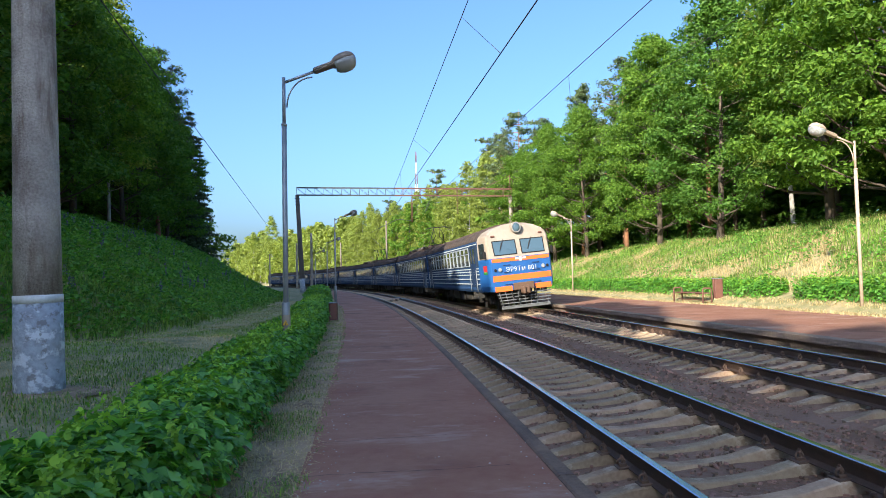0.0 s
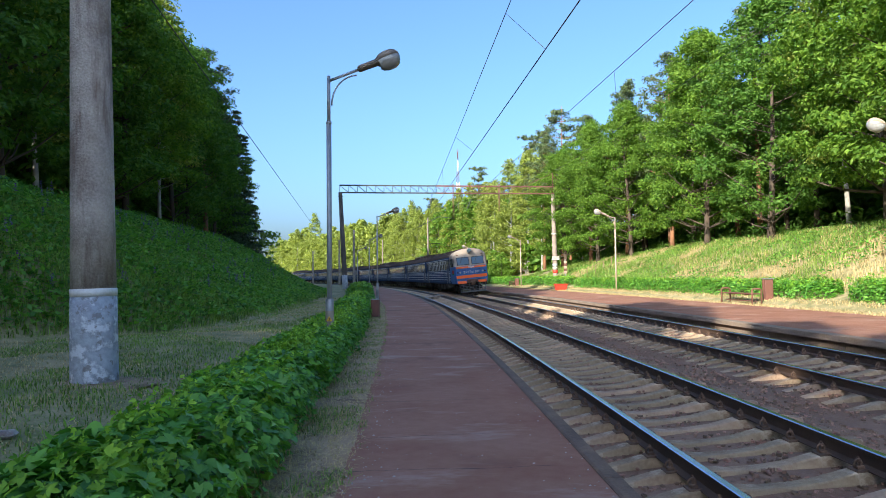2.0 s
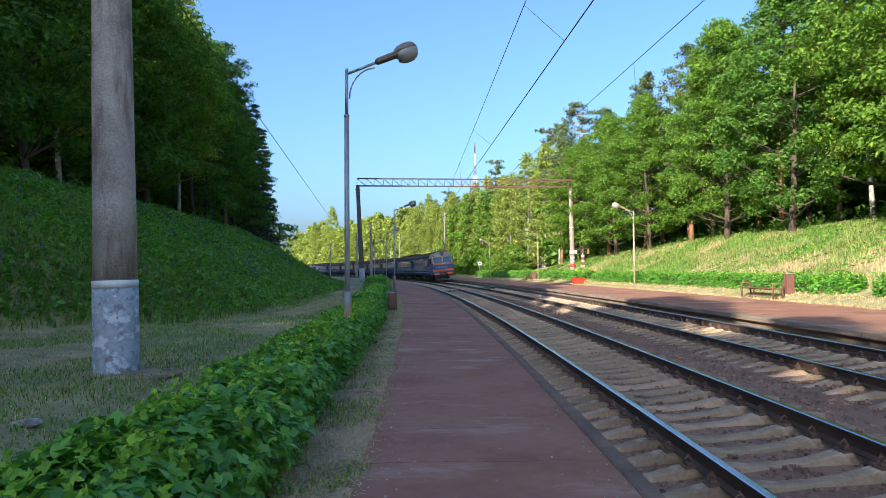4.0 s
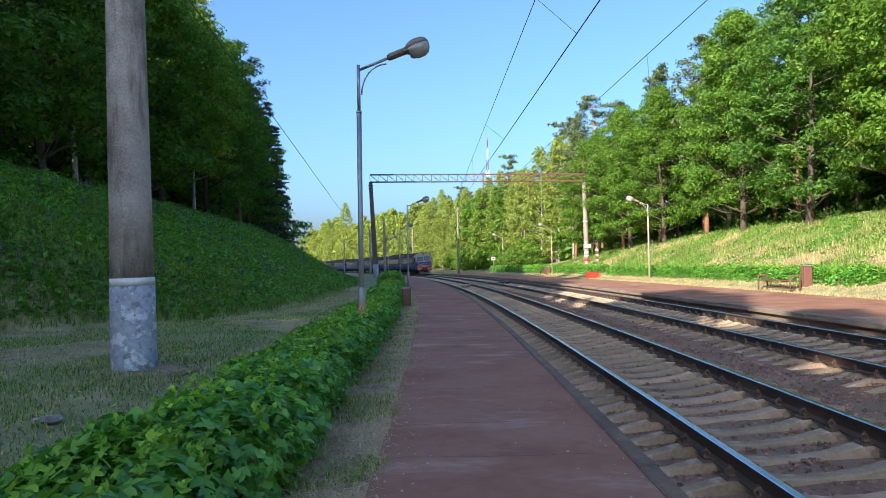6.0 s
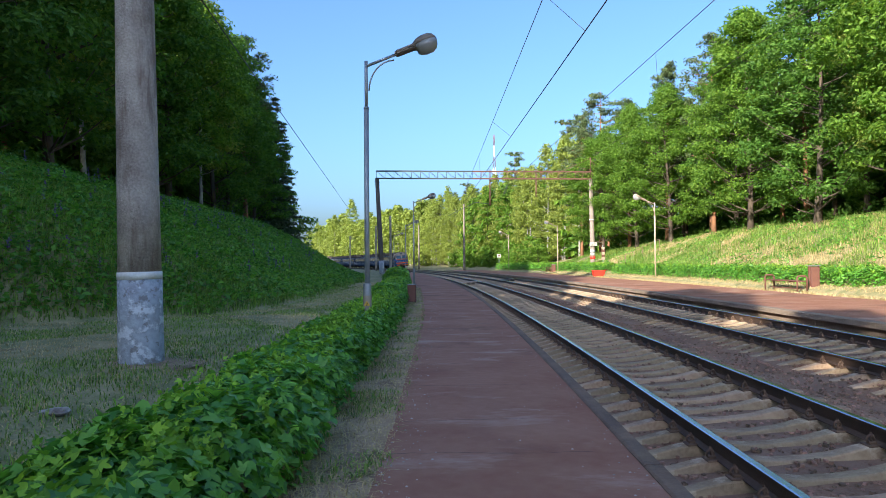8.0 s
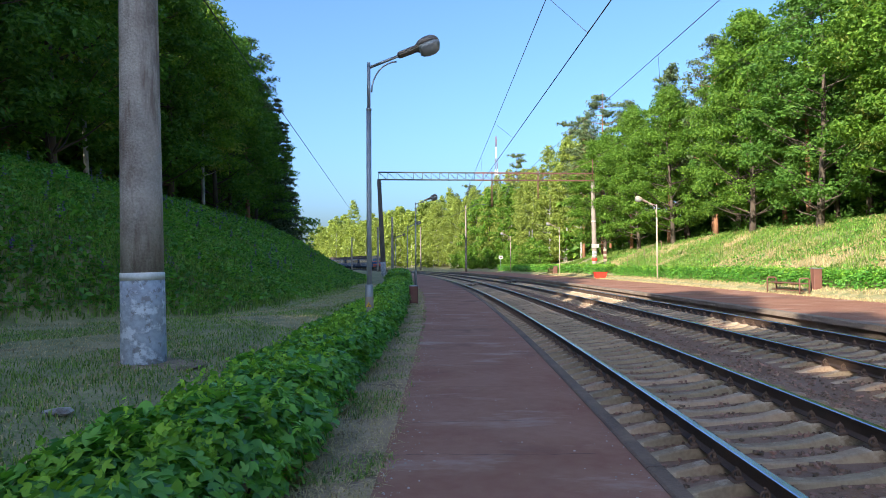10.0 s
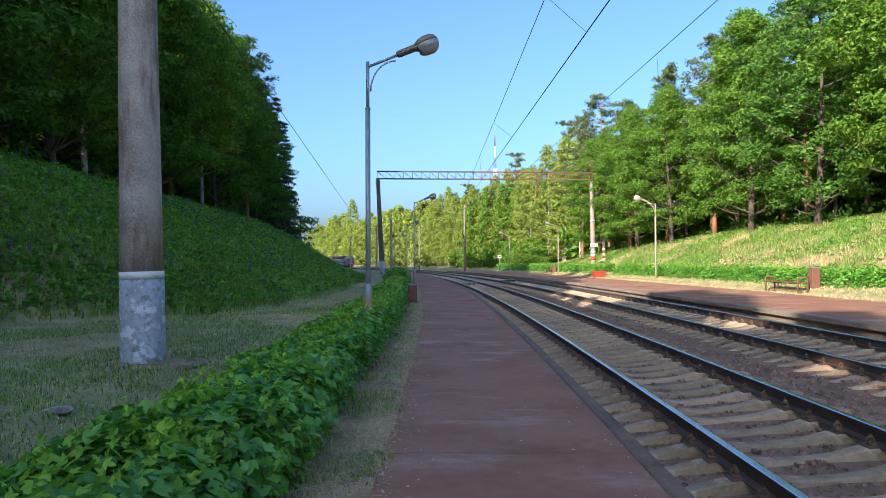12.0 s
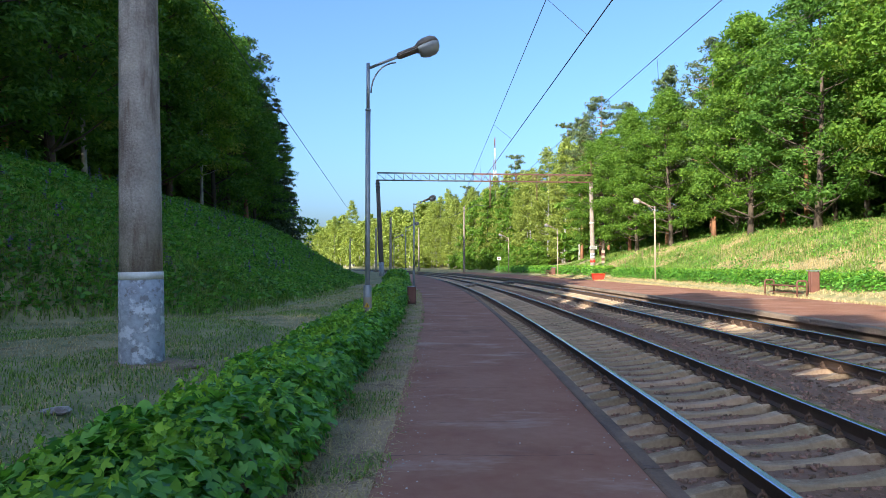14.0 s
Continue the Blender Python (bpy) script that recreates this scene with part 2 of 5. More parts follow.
def at(s, off, z=0.0):
    """World place: s metres along the near track, off metres to the right of its first rail."""
    h = H0 - s / R0
    return Vector((CEN.x + (R0 + off) * math.cos(h), CEN.y - (R0 + off) * math.sin(h), z))


def turn(s):
    """Turn about z, in degrees, of a thing whose y axis runs along the track."""
    return -math.degrees(H0 - s / R0)


def spot(s, off, z=0.0, rz=0.0):
    p = at(s, off, z)
    return pose(p.x, p.y, z, 0, 0, turn(s) + rz)


def drift(s):
    """How far the narrow platform's back edge and its hedge stand off from the curve of the track."""
    return -0.018 * min(50.0, max(0.0, s + 3.3))


def sweep(name, profile, s0, s1, step, mats, parent=None, label="", idx=None, closed=True, jitter=0.0, smooth=False, drifting=()):
    """Runs a cross-section of (off, z) along the track; the points named in drifting follow the platform's back edge."""
    n = max(2, int(round((s1 - s0) / step)) + 1)
    k = len(profile)
    vs, fs, mi = [], [], []
    for i in range(n):
        s = s0 + (s1 - s0) * i / (n - 1)
        for j, (o, z) in enumerate(profile):
            vs.append(at(s, o + (drift(s) if j in drifting else 0), z + (noise.noise((s * 0.9, o * 3, 1)) * jitter if jitter else 0)))
    for i in range(n - 1):
        for j in range(k if closed else k - 1):
            a, b = i * k + j, i * k + (j + 1) % k
            fs.append((a, a + k, b + k, b))
            mi.append(idx[j] if idx else 0)
    if closed:
        fs += [tuple(range(k)), tuple(range((n - 1) * k, n * k))[::-1]]
        mi += [0, 0]
    return raw(name, vs, fs, mats, parent, label, mi, smooth)


def smoothstep(a, b, x):
    t = min(1, max(0, (x - a) / (b - a)))
    return t * t * (3 - 2 * t)


def lerp_table(tab, x):
    for (a, va), (b, vb) in zip(tab, tab[1:]):
        if x <= b:
            return va + (vb - va) * max(0, (x - a) / (b - a))
    return tab[-1][1]


CREST = [(-60, 5.2), (45, 4.9), (62, 4.05), (78, 2.8), (95, 1.7), (115, 1.0), (150, 0.6), (400, 0.4)]
RBANK = [(-60, 4.4), (40, 4.1), (65, 3.2), (90, 1.9), (130, 1.1), (400, 0.9)]
TOE = [(-60, -13.5), (2.5, -13.3), (3.6, -12.0), (4.6, -10.6), (5.6, -9.3), (7.0, -8.1), (9.0, -7.3), (12, -6.9), (35, -6.9), (47, -9.0), (62, -10.5), (90, -12), (400, -12)]


def ground_z(s, off):
    """Height of the ground, without the track bed and platforms."""
    if off < -3.1:
        hc, toe = lerp_table(CREST, s), lerp_table(TOE, s)
        base = 0.10 + 0.5 * smoothstep(-4.1, -5.8, off) * smoothstep(200, 60, s)
        w = max(4.3, 16.3 + toe)
        t = (toe - off) / w
        if t <= 0:
            z = base
        elif t < 1:
            z = base + (hc - base) * (0.12 * t + 0.88 * smoothstep(-0.25, 1.1, t) - 0.88 * smoothstep(-0.25, 1.1, 0)) / (1 - 0.88 * smoothstep(-0.25, 1.1, 0))
        else:
            z = hc + (min(-off, 60) + toe - w) * 0.10
        return z + 0.09 * noise.noise((s * 0.35, off * 0.35, 0)) * smoothstep(-5, -8, off) + 0.04 * noise.noise((s * 1.3, off * 1.3, 3)) * smoothstep(-4, -6, off)
    if off < 11.3:
        return -0.45
    hr = lerp_table(RBANK, s)
    t = min(1, (off - 12.3) / 9.0)
    z = 0.38 if t <= 0 else 0.38 + (hr - 0.38) * smoothstep(-0.15, 1.05, t)
    if off > 21:
        z += (min(off, 70) - 21) * 0.10
    return z + 0.12 * noise.noise((s * 0.3, off * 0.3, 7)) * smoothstep(12, 14, off)


# ---- ground ----
def build_ground():
    ss = [-60 + 1.0 * i for i in range(60)] + [0.25 * i for i in range(48)] + [12 + 0.5 * i for i in range(76)] + [50 + 2.0 * i for i in range(60)] + [170 + 8.0 * i for i in range(30)]
    oo = [-150, -100, -70, -50, -40, -30] + [-26 + 0.8 * i for i in range(14)] + [-15 + 0.3 * i for i in range(34)] + [-4.7, -4.4, -4.0, -3.6, -3.25, -3.12, -3.1]
    vs, fs = [], []

    def patch(offs, zs):
        base = len(vs)
        for s in ss:
            for o in offs:
                vs.append(at(s, o, zs(s, o)))
        k = len(offs)
        for i in range(len(ss) - 1):
            for j in range(k - 1):
                a = base + i * k + j
                fs.append((a, a + 1, a + k + 1, a + k))
    o2 = oo + [-3.05, 11.25, 11.35, 11.6, 12, 12.4] + [12.8 + 0.7 * i for i in range(15)] + [24, 27, 32, 40, 60, 100, 200]
    patch(o2, ground_z)
    # out to the horizon
    base = len(vs)
    ring = [(-2500, -2500), (2500, -2500), (2500, 2500), (-2500, 2500)]
    vs.extend(Vector((x, y, -3.0)) for x, y in ring)
    fs.append((base, base + 1, base + 2, base + 3))
    tagged(raw("ground", vs, fs, M["grass"], smooth=True), "green grass ground with dry patches", "ground", kind="structure")


build_ground()

# ---- track bed, rails, sleepers ----
CC, SC = math.cos(CANT), math.sin(CANT)


def rail_place(track, u, w):
    """Cross-section place on a track: u metres across from its first rail's axis, w above the rail heads, with the cant."""
    o0, z0 = ((-0.036, 0.0), (FAR - 0.036, FARZ))[track]
    return o0 + u * CC - w * SC, z0 + u * SC + w * CC


bed = [(-1.35, -0.45), (-1.2, -0.41), (-0.7, -0.345), (0.8, -0.200), (1.9, -0.125), (2.3, -0.13), (2.9, -0.235), (3.4, -0.23), (4.1, -0.19), (4.9, -0.11), (5.7, -0.055), (6.3, -0.02), (6.75, -0.08), (6.75, -0.6), (-1.35, -0.6)]
tagged(sweep("track_bed", bed, -45, 330, 0.5, M["ballast"], jitter=0.03), "brown crushed stone ballast under two tracks", "ballast", kind="structure")

RAIL = [(-0.075, -0.18), (-0.075, -0.168), (-0.012, -0.15), (-0.010, -0.05), (-0.036, -0.036), (-0.037, -0.008), (-0.026, 0.0), (0.026, 0.0), (0.037, -0.008), (0.036, -0.036), (0.010, -0.05), (0.012, -0.15), (0.075, -0.168), (0.075, -0.18)]
RIDX = [0, 0, 0, 0, 0, 1, 1, 1, 0, 0, 0, 0, 0, 0]
for track, tname in ((0, "rail_track"), (1, "rail_track")):
    th = thing("rail_track", ("rusty steel track with polished rail heads beside the narrow platform", "rusty steel track with polished rail heads beside the wide platform")[track], "track", group="railway tracks", kind="structure")
    for u0 in (0.036, 1.556):
        prof = [rail_place(track, u0 + u, w) for u, w in RAIL]
        sweep("rail", prof, -40, 330, 0.75, [M["rail_side"], M["rail_top"]], th, idx=RIDX, smooth=False)
    # sleepers, waisted in the middle and sloped at the ends
    prof_s = [(-0.60, -0.30, 0.09), (-0.60, -0.245, 0.075), (-0.22, -0.185, 0.08), (-0.16, -0.18, 0.085), (0.22, -0.18, 0.085), (0.50, -0.225, 0.085), (0.78, -0.235, 0.08), (1.07, -0.225, 0.085), (1.36, -0.18, 0.085), (1.74, -0.18, 0.085), (1.80, -0.185, 0.08), (2.19, -0.245, 0.075), (2.19, -0.30, 0.09)]
    vs, fs = [], []
    for u, w, hw in prof_s:
        vs += [(u, -hw - 0.03, -0.40), (u, -hw, w - 0.012), (u, -hw + 0.015, w), (u, hw - 0.015, w), (u, hw, w - 0.012), (u, hw + 0.03, -0.40)]
    for i in range(len(prof_s) - 1):
        for j in range(5):
            a = i * 6 + j
            fs.append((a, a + 1, a + 7, a + 6))
    fs += [(0, 1, 2, 3, 4, 5)[::-1], tuple(range(len(vs) - 6, len(vs)))]
    sme = bpy.data.meshes.new("sleeper")
    sme.from_pydata(vs, [], fs)
    sme.materials.append(M["sleeper"])
    # coil washer on its bolt, and the base plate under the rail
    bm = bmesh.new()
    box(bm, (0, 0, -0.172), (0.34, 0.15, 0.02), 0.004)
    for sx in (-1, 1):
        box(bm, (sx * 0.105, 0, -0.15), (0.07, 0.07, 0.03), 0.005)
        tube(bm, [(sx * 0.105, 0, -0.14), (sx * 0.105, 0, -0.055)], 0.013, 5, caps=False)
        tube(bm, [(sx * 0.118 + 0.036 * math.cos(a), 0.01 * sx, -0.118 + 0.036 * math.sin(a)) for a in (i * 0.698 for i in range(10))], 0.012, 5, caps=False)
        box(bm, (sx * 0.105, 0, -0.085), (0.04, 0.04, 0.025), 0.004)
    cme = bpy.data.meshes.new("rail_fastening")
    bmesh.ops.recalc_face_normals(bm, faces=bm.faces)
    bm.to_mesh(cme)
    bm.free()
    cme.materials.append(M["clip"])
    rest_v, rest_f = [], []
    cant = Matrix.Rotation(-CANT, 4, "Y")
    count = 0
    for i in range(-70, 480):
        s = i * 0.543
        o, z = rail_place(track, 0, 0)
        p = at(s, o, z)
        m = pose(p.x, p.y, p.z, 0, 0, turn(s)) @ cant
        lo = -5 if track == 0 else 2
        if lo <= s <= 85:
            ob = new("sleeper", sme)
            ob.parent, ob.matrix_basis = th, m @ pose(0, random.uniform(-0.015, 0.015), random.uniform(-0.006, 0.004), 0, 0, random.uniform(-0.5, 0.5))
            if s < (30 if track == 0 else 24):
                for u in (0.036, 1.556):
                    c = new("rail_fastening", cme)
                    c.parent, c.matrix_basis = th, m @ pose(u, 0, 0)
        else:
            b = len(rest_v)
            rest_v += [m @ Vector(v) for v in vs]
            rest_f += [tuple(b + k for k in f) for f in fs]
    tagged(raw("far_sleepers", rest_v, rest_f, M["sleeper"], th), kind="stuff")


def build_stones():
    """Loose ballast stones between and beside the sleepers."""
    rng = np.random.default_rng(4)
    shapes = []
    for k in range(6):
        bm = bmesh.new()
        bmesh.ops.create_cube(bm, size=1.5)
        bmesh.ops.triangulate(bm, faces=bm.faces)
        sc = rng.uniform(0.55, 1.15, 3)
        v = np.array([x.co[:] for x in bm.verts]) * sc + rng.normal(0, 0.2, (len(bm.verts), 3))
        f = [[x.index for x in y.verts] for y in bm.faces]
        bm.free()
        shapes.append((v, np.array(f)))
    vs, fs, base = [], [], 0
    zt = [(o, z) for o, z in bed[:13]]
    for i in range(30000):
        s = -4.5 + 50 * rng.random() ** 1.9
        o = rng.uniform(-1.25, 6.7)
        on_sleeper = abs((s / 0.543 + 0.5) % 1 - 0.5) * 0.543 < 0.105
        if on_sleeper and (-0.66 < o < 2.15 or FAR - 0.66 < o < FAR + 2.15) and rng.random() > 0.03:
            continue
        z = lerp_table(zt, o) + 0.05 * noise.noise((s * 0.9, o * 3, 1))
        v, f = shapes[rng.integers(6)]
        r = rng.uniform(0.014, 0.029)
        a = rng.uniform(0, 6.28)
        ca, sa = math.cos(a) * r, math.sin(a) * r
        p = at(s, o, z + r * 0.3)
        vs.append(np.c_[v[:, 0] * ca - v[:, 1] * sa + p.x, v[:, 0] * sa + v[:, 1] * ca + p.y, v[:, 2] * r * 0.8 + p.z])
        fs.append(f + base)
        base += len(v)
    V, F = np.concatenate(vs), np.concatenate(fs)
    tagged(raw("ballast_stones", V.tolist(), F.tolist(), M["stone"]), "loose brown and grey crushed ballast stones", "ballast", kind="stuff")


# ---- bare verge between hedge and platform ----
tagged(sweep("verge", [(-5.0, 0.13), (-3.7, 0.135), (-3.35, 0.15), (-3.10, 0.152), (-3.10, -0.3), (-5.0, -0.3)], -20, 46, 0.25, M["soil"], jitter=0.02, drifting=(0, 1, 2, 3, 4, 5)), "bare brown soil with straw along the platform", "verge", kind="structure")


# ---- platforms ----
def build_platforms():
    th = thing("platform", "narrow low platform with worn reddish asphalt", "platform", kind="structure")
    sweep("asphalt_surface", [(-3.12, PLAT - 0.012), (-1.12, PLAT), (-1.12, -0.5), (-3.12, -0.5)], -45, 95, 0.5, M["asphalt"], th, drifting=(0, 3))
    n = 0
    s = -21.0
    while s < 95:
        sweep("kerb_stone", [(-1.12, -0.45), (-1.12, PLAT - 0.004 + 0.012), (-1.10, PLAT + 0.02), (-0.985, PLAT + 0.018), (-0.97, PLAT), (-0.97, -0.45)], s, s + 2.985, 1.5, M["kerb"], th)
        s += 3.0
    th2 = thing("platform", "wide sunlit platform with worn reddish asphalt and concrete edge", "platform", kind="structure")
    top = 0.33
    sweep("asphalt_surface", [(6.95, top), (11.6, top + 0.06), (11.6, -0.5), (6.95, -0.5)], -45, 110, 0.5, M["asphalt_r"], th2)
    s = -21.0
    while s < 110:
        sweep("edge_slab", [(6.80, -0.5), (6.80, top - 0.13), (6.66, top - 0.125), (6.66, top + 0.0), (6.68, top + 0.012), (6.95, top + 0.012), (6.95, -0.5)], s, s + 2.98, 1.5, M["kerb_r"], th2)
        s += 3.0


M["asphalt_r"] = M["asphalt"]
M["kerb_r"] = mat("concrete_edge", (0.26, 0.20, 0.155), 0.85, col2=(0.14, 0.105, 0.08), scale=1.2, fine=20, bump=0.5, bump_scale=60)
build_platforms()


def build_decks():
    """Plank decks between the rails where a footpath crosses."""
    for track, s0, m, label in ((0, 48.0, "deck_pale", "pale worn plank deck between the rails"), (1, 52.5, "deck_dark", "dark plank deck between the rails")):
        th = thing("crossing_deck", label, "crossing deck", group="crossing decks")
        for k in range(6):
            o, z = rail_place(track, 0.80, -0.05)
            p = at(s0 + 0.29 * k, o, z)
            bm = bmesh.new()
            box(bm, (0, 0, 0), (1.26, 0.27, 0.07), 0.008)
            pl = part("plank", bm, M[m], th)
            pl.matrix_basis = pose(p.x, p.y, p.z, 0, 0, turn(s0)) @ Matrix.Rotation(-CANT, 4, "Y")
        for u in (0.3, 0.8, 1.3):
            o, z = rail_place(track, u, -0.16)
            p = at(s0 + 0.725, o, z)
            bm = bmesh.new()
            box(bm, (0, 0, 0), (0.12, 1.7, 0.15))
            br = part("bearer", bm, M[m], th)
            br.matrix_basis = pose(p.x, p.y, p.z, 0, 0, turn(s0)) @ Matrix.Rotation(-CANT, 4, "Y")


M["deck_pale"] = mat("worn_planks", (0.34, 0.27, 0.20), 0.85, col2=(0.20, 0.15, 0.11), scale=3, fine=30, bump=0.4, rand=0.2)
M["deck_dark"] = mat("tarred_planks", (0.06, 0.05, 0.045), 0.8, col2=(0.10, 0.08, 0.07), scale=3, fine=30, bump=0.4, rand=0.2)
build_decks()
build_stones()

# ---- poles, gantry, lamps, wires ----
def concrete_pole(s, off, base_d, height, lean=(0, 0), band=True, label="tapered grey concrete pole", z=None, mats="concrete"):
    z = ground_z(s, off) if z is None else z
    th = thing("catenary_pole", label, "utility pole", spot(s, off, z) @ pose(0, 0, 0, lean[0], lean[1], 0), group="catenary poles")
    bm = bmesh.new()
    r = base_d / 2
    b0 = 1.065 if band else 0
    k = 0.0075
    ts = [b0 + (height - b0) * i / 10 for i in range(11)]
    tube(bm, [(0, 0, t) for t in ts], [r - k * t for t in ts], 28)
    part("shaft", bm, M[mats], th)
    if band:
        bm = bmesh.new()
        ts = [-0.4, 0.2, 0.6, 0.98]
        tube(bm, [(0, 0, t) for t in ts], [r - k * t + 0.006 for t in ts], 28)
        part("painted_base", bm, M["bluepaint"], th, "flaking blue-grey painted base")
        bm = bmesh.new()
        ts = [0.98, 1.065]
        tube(bm, [(0, 0, t) for t in ts], [r - k * t + 0.008 for t in ts], 28)
        part("white_band", bm, M["white"], th, "white painted band")
    return th


def street_lamp(s, off, z, height, arm, rz, label, mats="galv", base=True, head="lamp_head", w=1.0):
    th = thing("street_lamp", label, "street lamp", spot(s, off, z, rz), group="street lamps")
    bm = bmesh.new()
    h1 = height * 0.83
    tube(bm, [(0, 0, 0), (0, 0, h1)], 0.053 * w, 14)
    tube(bm, [(0, 0, h1 - 0.02), (0, 0, h1 + 0.03)], 0.058 * w, 14)
    part("lower_pole", bm, M[mats], th)
    bm = bmesh.new()
    tube(bm, [(0, 0, h1), (0, 0, height)], 0.036 * w, 12)
    part("upper_pole", bm, M[mats], th)
    bm = bmesh.new()
    tilt = 0.38
    tube(bm, [(0.02, 0, height - 0.10), (arm * 0.62, 0, height - 0.10 + arm * 0.62 * tilt)], 0.03 * w, 10)
    part("arm", bm, M[mats], th)
    bm = bmesh.new()
    pts = []
    for i in range(9):
        a = i / 8 * math.pi / 2
        pts.append((0.06 + arm * 0.50 * (1 - math.cos(a)), 0, height - 0.62 + (0.5 + arm * 0.13) * math.sin(a)))
    tube(bm, pts, 0.017 * w, 8)
    part("brace", bm, M[mats], th)
    # head: a housing with a wider canopy and a bulging diffuser below
    up = math.atan(tilt)
    base_m = Matrix.Translation((arm * 0.58, 0, height - 0.10 + arm * 0.58 * tilt)) @ Matrix.Rotation(-up, 4, "Y")
    L = arm * 0.62
    hd = [(0.0, 0.06), (0.02, 0.085), (0.06, 0.10), (0.44, 0.105), (0.50, 0.15), (0.56, 0.19), (0.68, 0.22), (0.84, 0.215), (0.93, 0.17), (0.98, 0.10), (1.0, 0.04)]

    def shell(lower, name, m, k, x0):
        bm = bmesh.new()
        rings = []
        for t, r in hd:
            if t < x0:
                continue
            x = t * L * 1.42
            ring = []
            for j in range(9):
                a = math.pi * j / 8
                ring.append(bm.verts.new(base_m @ Vector((x, r * math.cos(a) * w, (-1 if lower else 1) * r * k * math.sin(a) * w))))
            rings.append(ring)
        for a, b in zip(rings, rings[1:]):
            for j in range(8):
                bm.faces.new((a[j], a[j + 1], b[j + 1], b[j])).smooth = True
        for r in (rings[0], rings[-1]):
            bm.faces.new(r)
        for a, b in zip(rings, rings[1:]):
            bm.faces.new((a[0], b[0], b[8], a[8]))
        return part(name, bm, m, th, "")
    shell(False, "canopy", M[head], 0.8, 0.0)
    shell(True, "housing", M[head], 0.6, 0.0)
    shell(True, "diffuser", M["diffuser"], 1.08, 0.5)
    if base:
        bm = bmesh.new()
        tube(bm, [(0, 0, -0.3), (0, 0, 1.18), (0, 0, 1.2)], [0.085 * w, 0.085 * w, 0.075 * w], 16)
        part("base_sleeve", bm, M[mats], th)
    return th


# the pole by the lawn
pl = concrete_pole(-0.6, -6.07, 0.475, 9.6, lean=(0, -1.2), z=0.575, label="thick tapered concrete pole with a flaking painted base on the lawn")

def build_pole_soil():
    """Low uneven collar of bare soil round the pole's foot."""
    bm = bmesh.new()
    rings = []
    for r, z in ((0.2, 0.03), (0.3, 0.03), (0.45, 0.012), (0.7, -0.03)):
        rings.append([bm.verts.new((r * (1 + 0.3 * noise.noise((math.cos(a) * 1.5, math.sin(a) * 1.5, r))) * math.cos(a), r * math.sin(a), z + 0.012 * noise.noise((a * 3, r * 9, 2)))) for a in (2 * math.pi * k / 28 for k in range(28))])
    for a, b in zip(rings, rings[1:]):
        for k in range(28):
            bm.faces.new((a[k], b[k], b[(k + 1) % 28], a[(k + 1) % 28])).smooth = True
    ob = part("soil_patch", bm, M["soil"])
    ob.matrix_basis = spot(-0.6, -6.07, ground_z(-0.6, -6.07))
    tagged(ob, "bare brown soil round the foot of the concrete pole", "soil", kind="structure")


build_pole_soil()

# gantry over both tracks
GS = 57.3


def build_gantry():
    th = thing("catenary_gantry", "rust-red steel lattice gantry on concrete posts, shaded half coloured grey", "gantry")
    a, b = at(GS, -7.25), at(GS, 14.3)
    z0, z1 = 10.02, 10.74
    d = (b - a)
    Ln = d.length
    d.normalize()
    m = Matrix.Translation((a.x, a.y, 0)) @ Matrix.Rotation(math.atan2(d.y, d.x), 4, "Z")
    # left of the shadow boundary the beam's shade is put in as dark grey
    for nm, x0, x1, mt, lb in (("grey_beam", 0, Ln * 0.44, "dark_steel", "lattice beam half with its shade coloured dark grey"), ("red_beam", Ln * 0.44, Ln, "red_steel", "rust-red lattice beam")):
        bm = bmesh.new()
        for z in (z0, z1):
            for y in (-0.24, 0.24):
                box(bm, m @ Vector(((x0 + x1) / 2, y, z)), (x1 - x0, 0.07, 0.07), 0, Matrix.Rotation(math.atan2(d.y, d.x), 4, "Z"))
        n = round((x1 - x0) / 0.87)
        for i in range(n + 1):
            x = x0 + (x1 - x0) * i / n
            for y in (-0.24, 0.24):
                tube(bm, [m @ Vector((x, y, z0)), m @ Vector((x, y, z1))], 0.022, 4)
                if i < n:
                    xn = x0 + (x1 - x0) * (i + 1) / n
                    pair = (z1, z0)
                    tube(bm, [m @ Vector((x, y, pair[0])), m @ Vector((xn, y, pair[1]))], 0.02, 4)
            tube(bm, [m @ Vector((x, -0.24, z0)), m @ Vector((x, 0.24, z0))], 0.02, 4)
        part(nm, bm, M[mt], th, lb)
    # the left post has the shade in its colour, the right one is paler
    for nm, s, o, zb, mt, lb, ln in (("post", GS, -6.75, 0.3, "concrete_shaded", "weathered concrete post, coloured darker for shade", -0.42), ("post", GS, 14.35, 0.7, "pinkpost", "sunlit concrete post", 0.0)):
        bm = bmesh.new()
        p = at(s, o, zb)
        q = at(s, o + (-0.45 if o < 0 else -0.15), 10.05)
        tube(bm, [p - Vector((0, 0, 0.5)), p, q], [0.27, 0.27, 0.18], 16)
        part(nm, bm, M[mt], th, lb)
        if o < 0:
            for k in range(4):
                bm = bmesh.new()
                w = q.lerp(p, 0.04 + 0.03 * k)
                box(bm, w, (0.5 - 0.05 * k, 0.4, 0.05))
                part("clamp", bm, M["dark_steel"], th)
            bm = bmesh.new()
            tube(bm, [p, p.lerp(q, 0.17)], [0.276, 0.26], 16)
            part("painted_base", bm, M["bluepaint"], th, "grey painted base")
        else:
            for t0, t1, mt2 in ((0.135, 0.165, "red"), (0.18, 0.20, "plate"), (0.205, 0.235, "bluepaint"), (0.55, 0.565, "plate")):
                bm = bmesh.new()
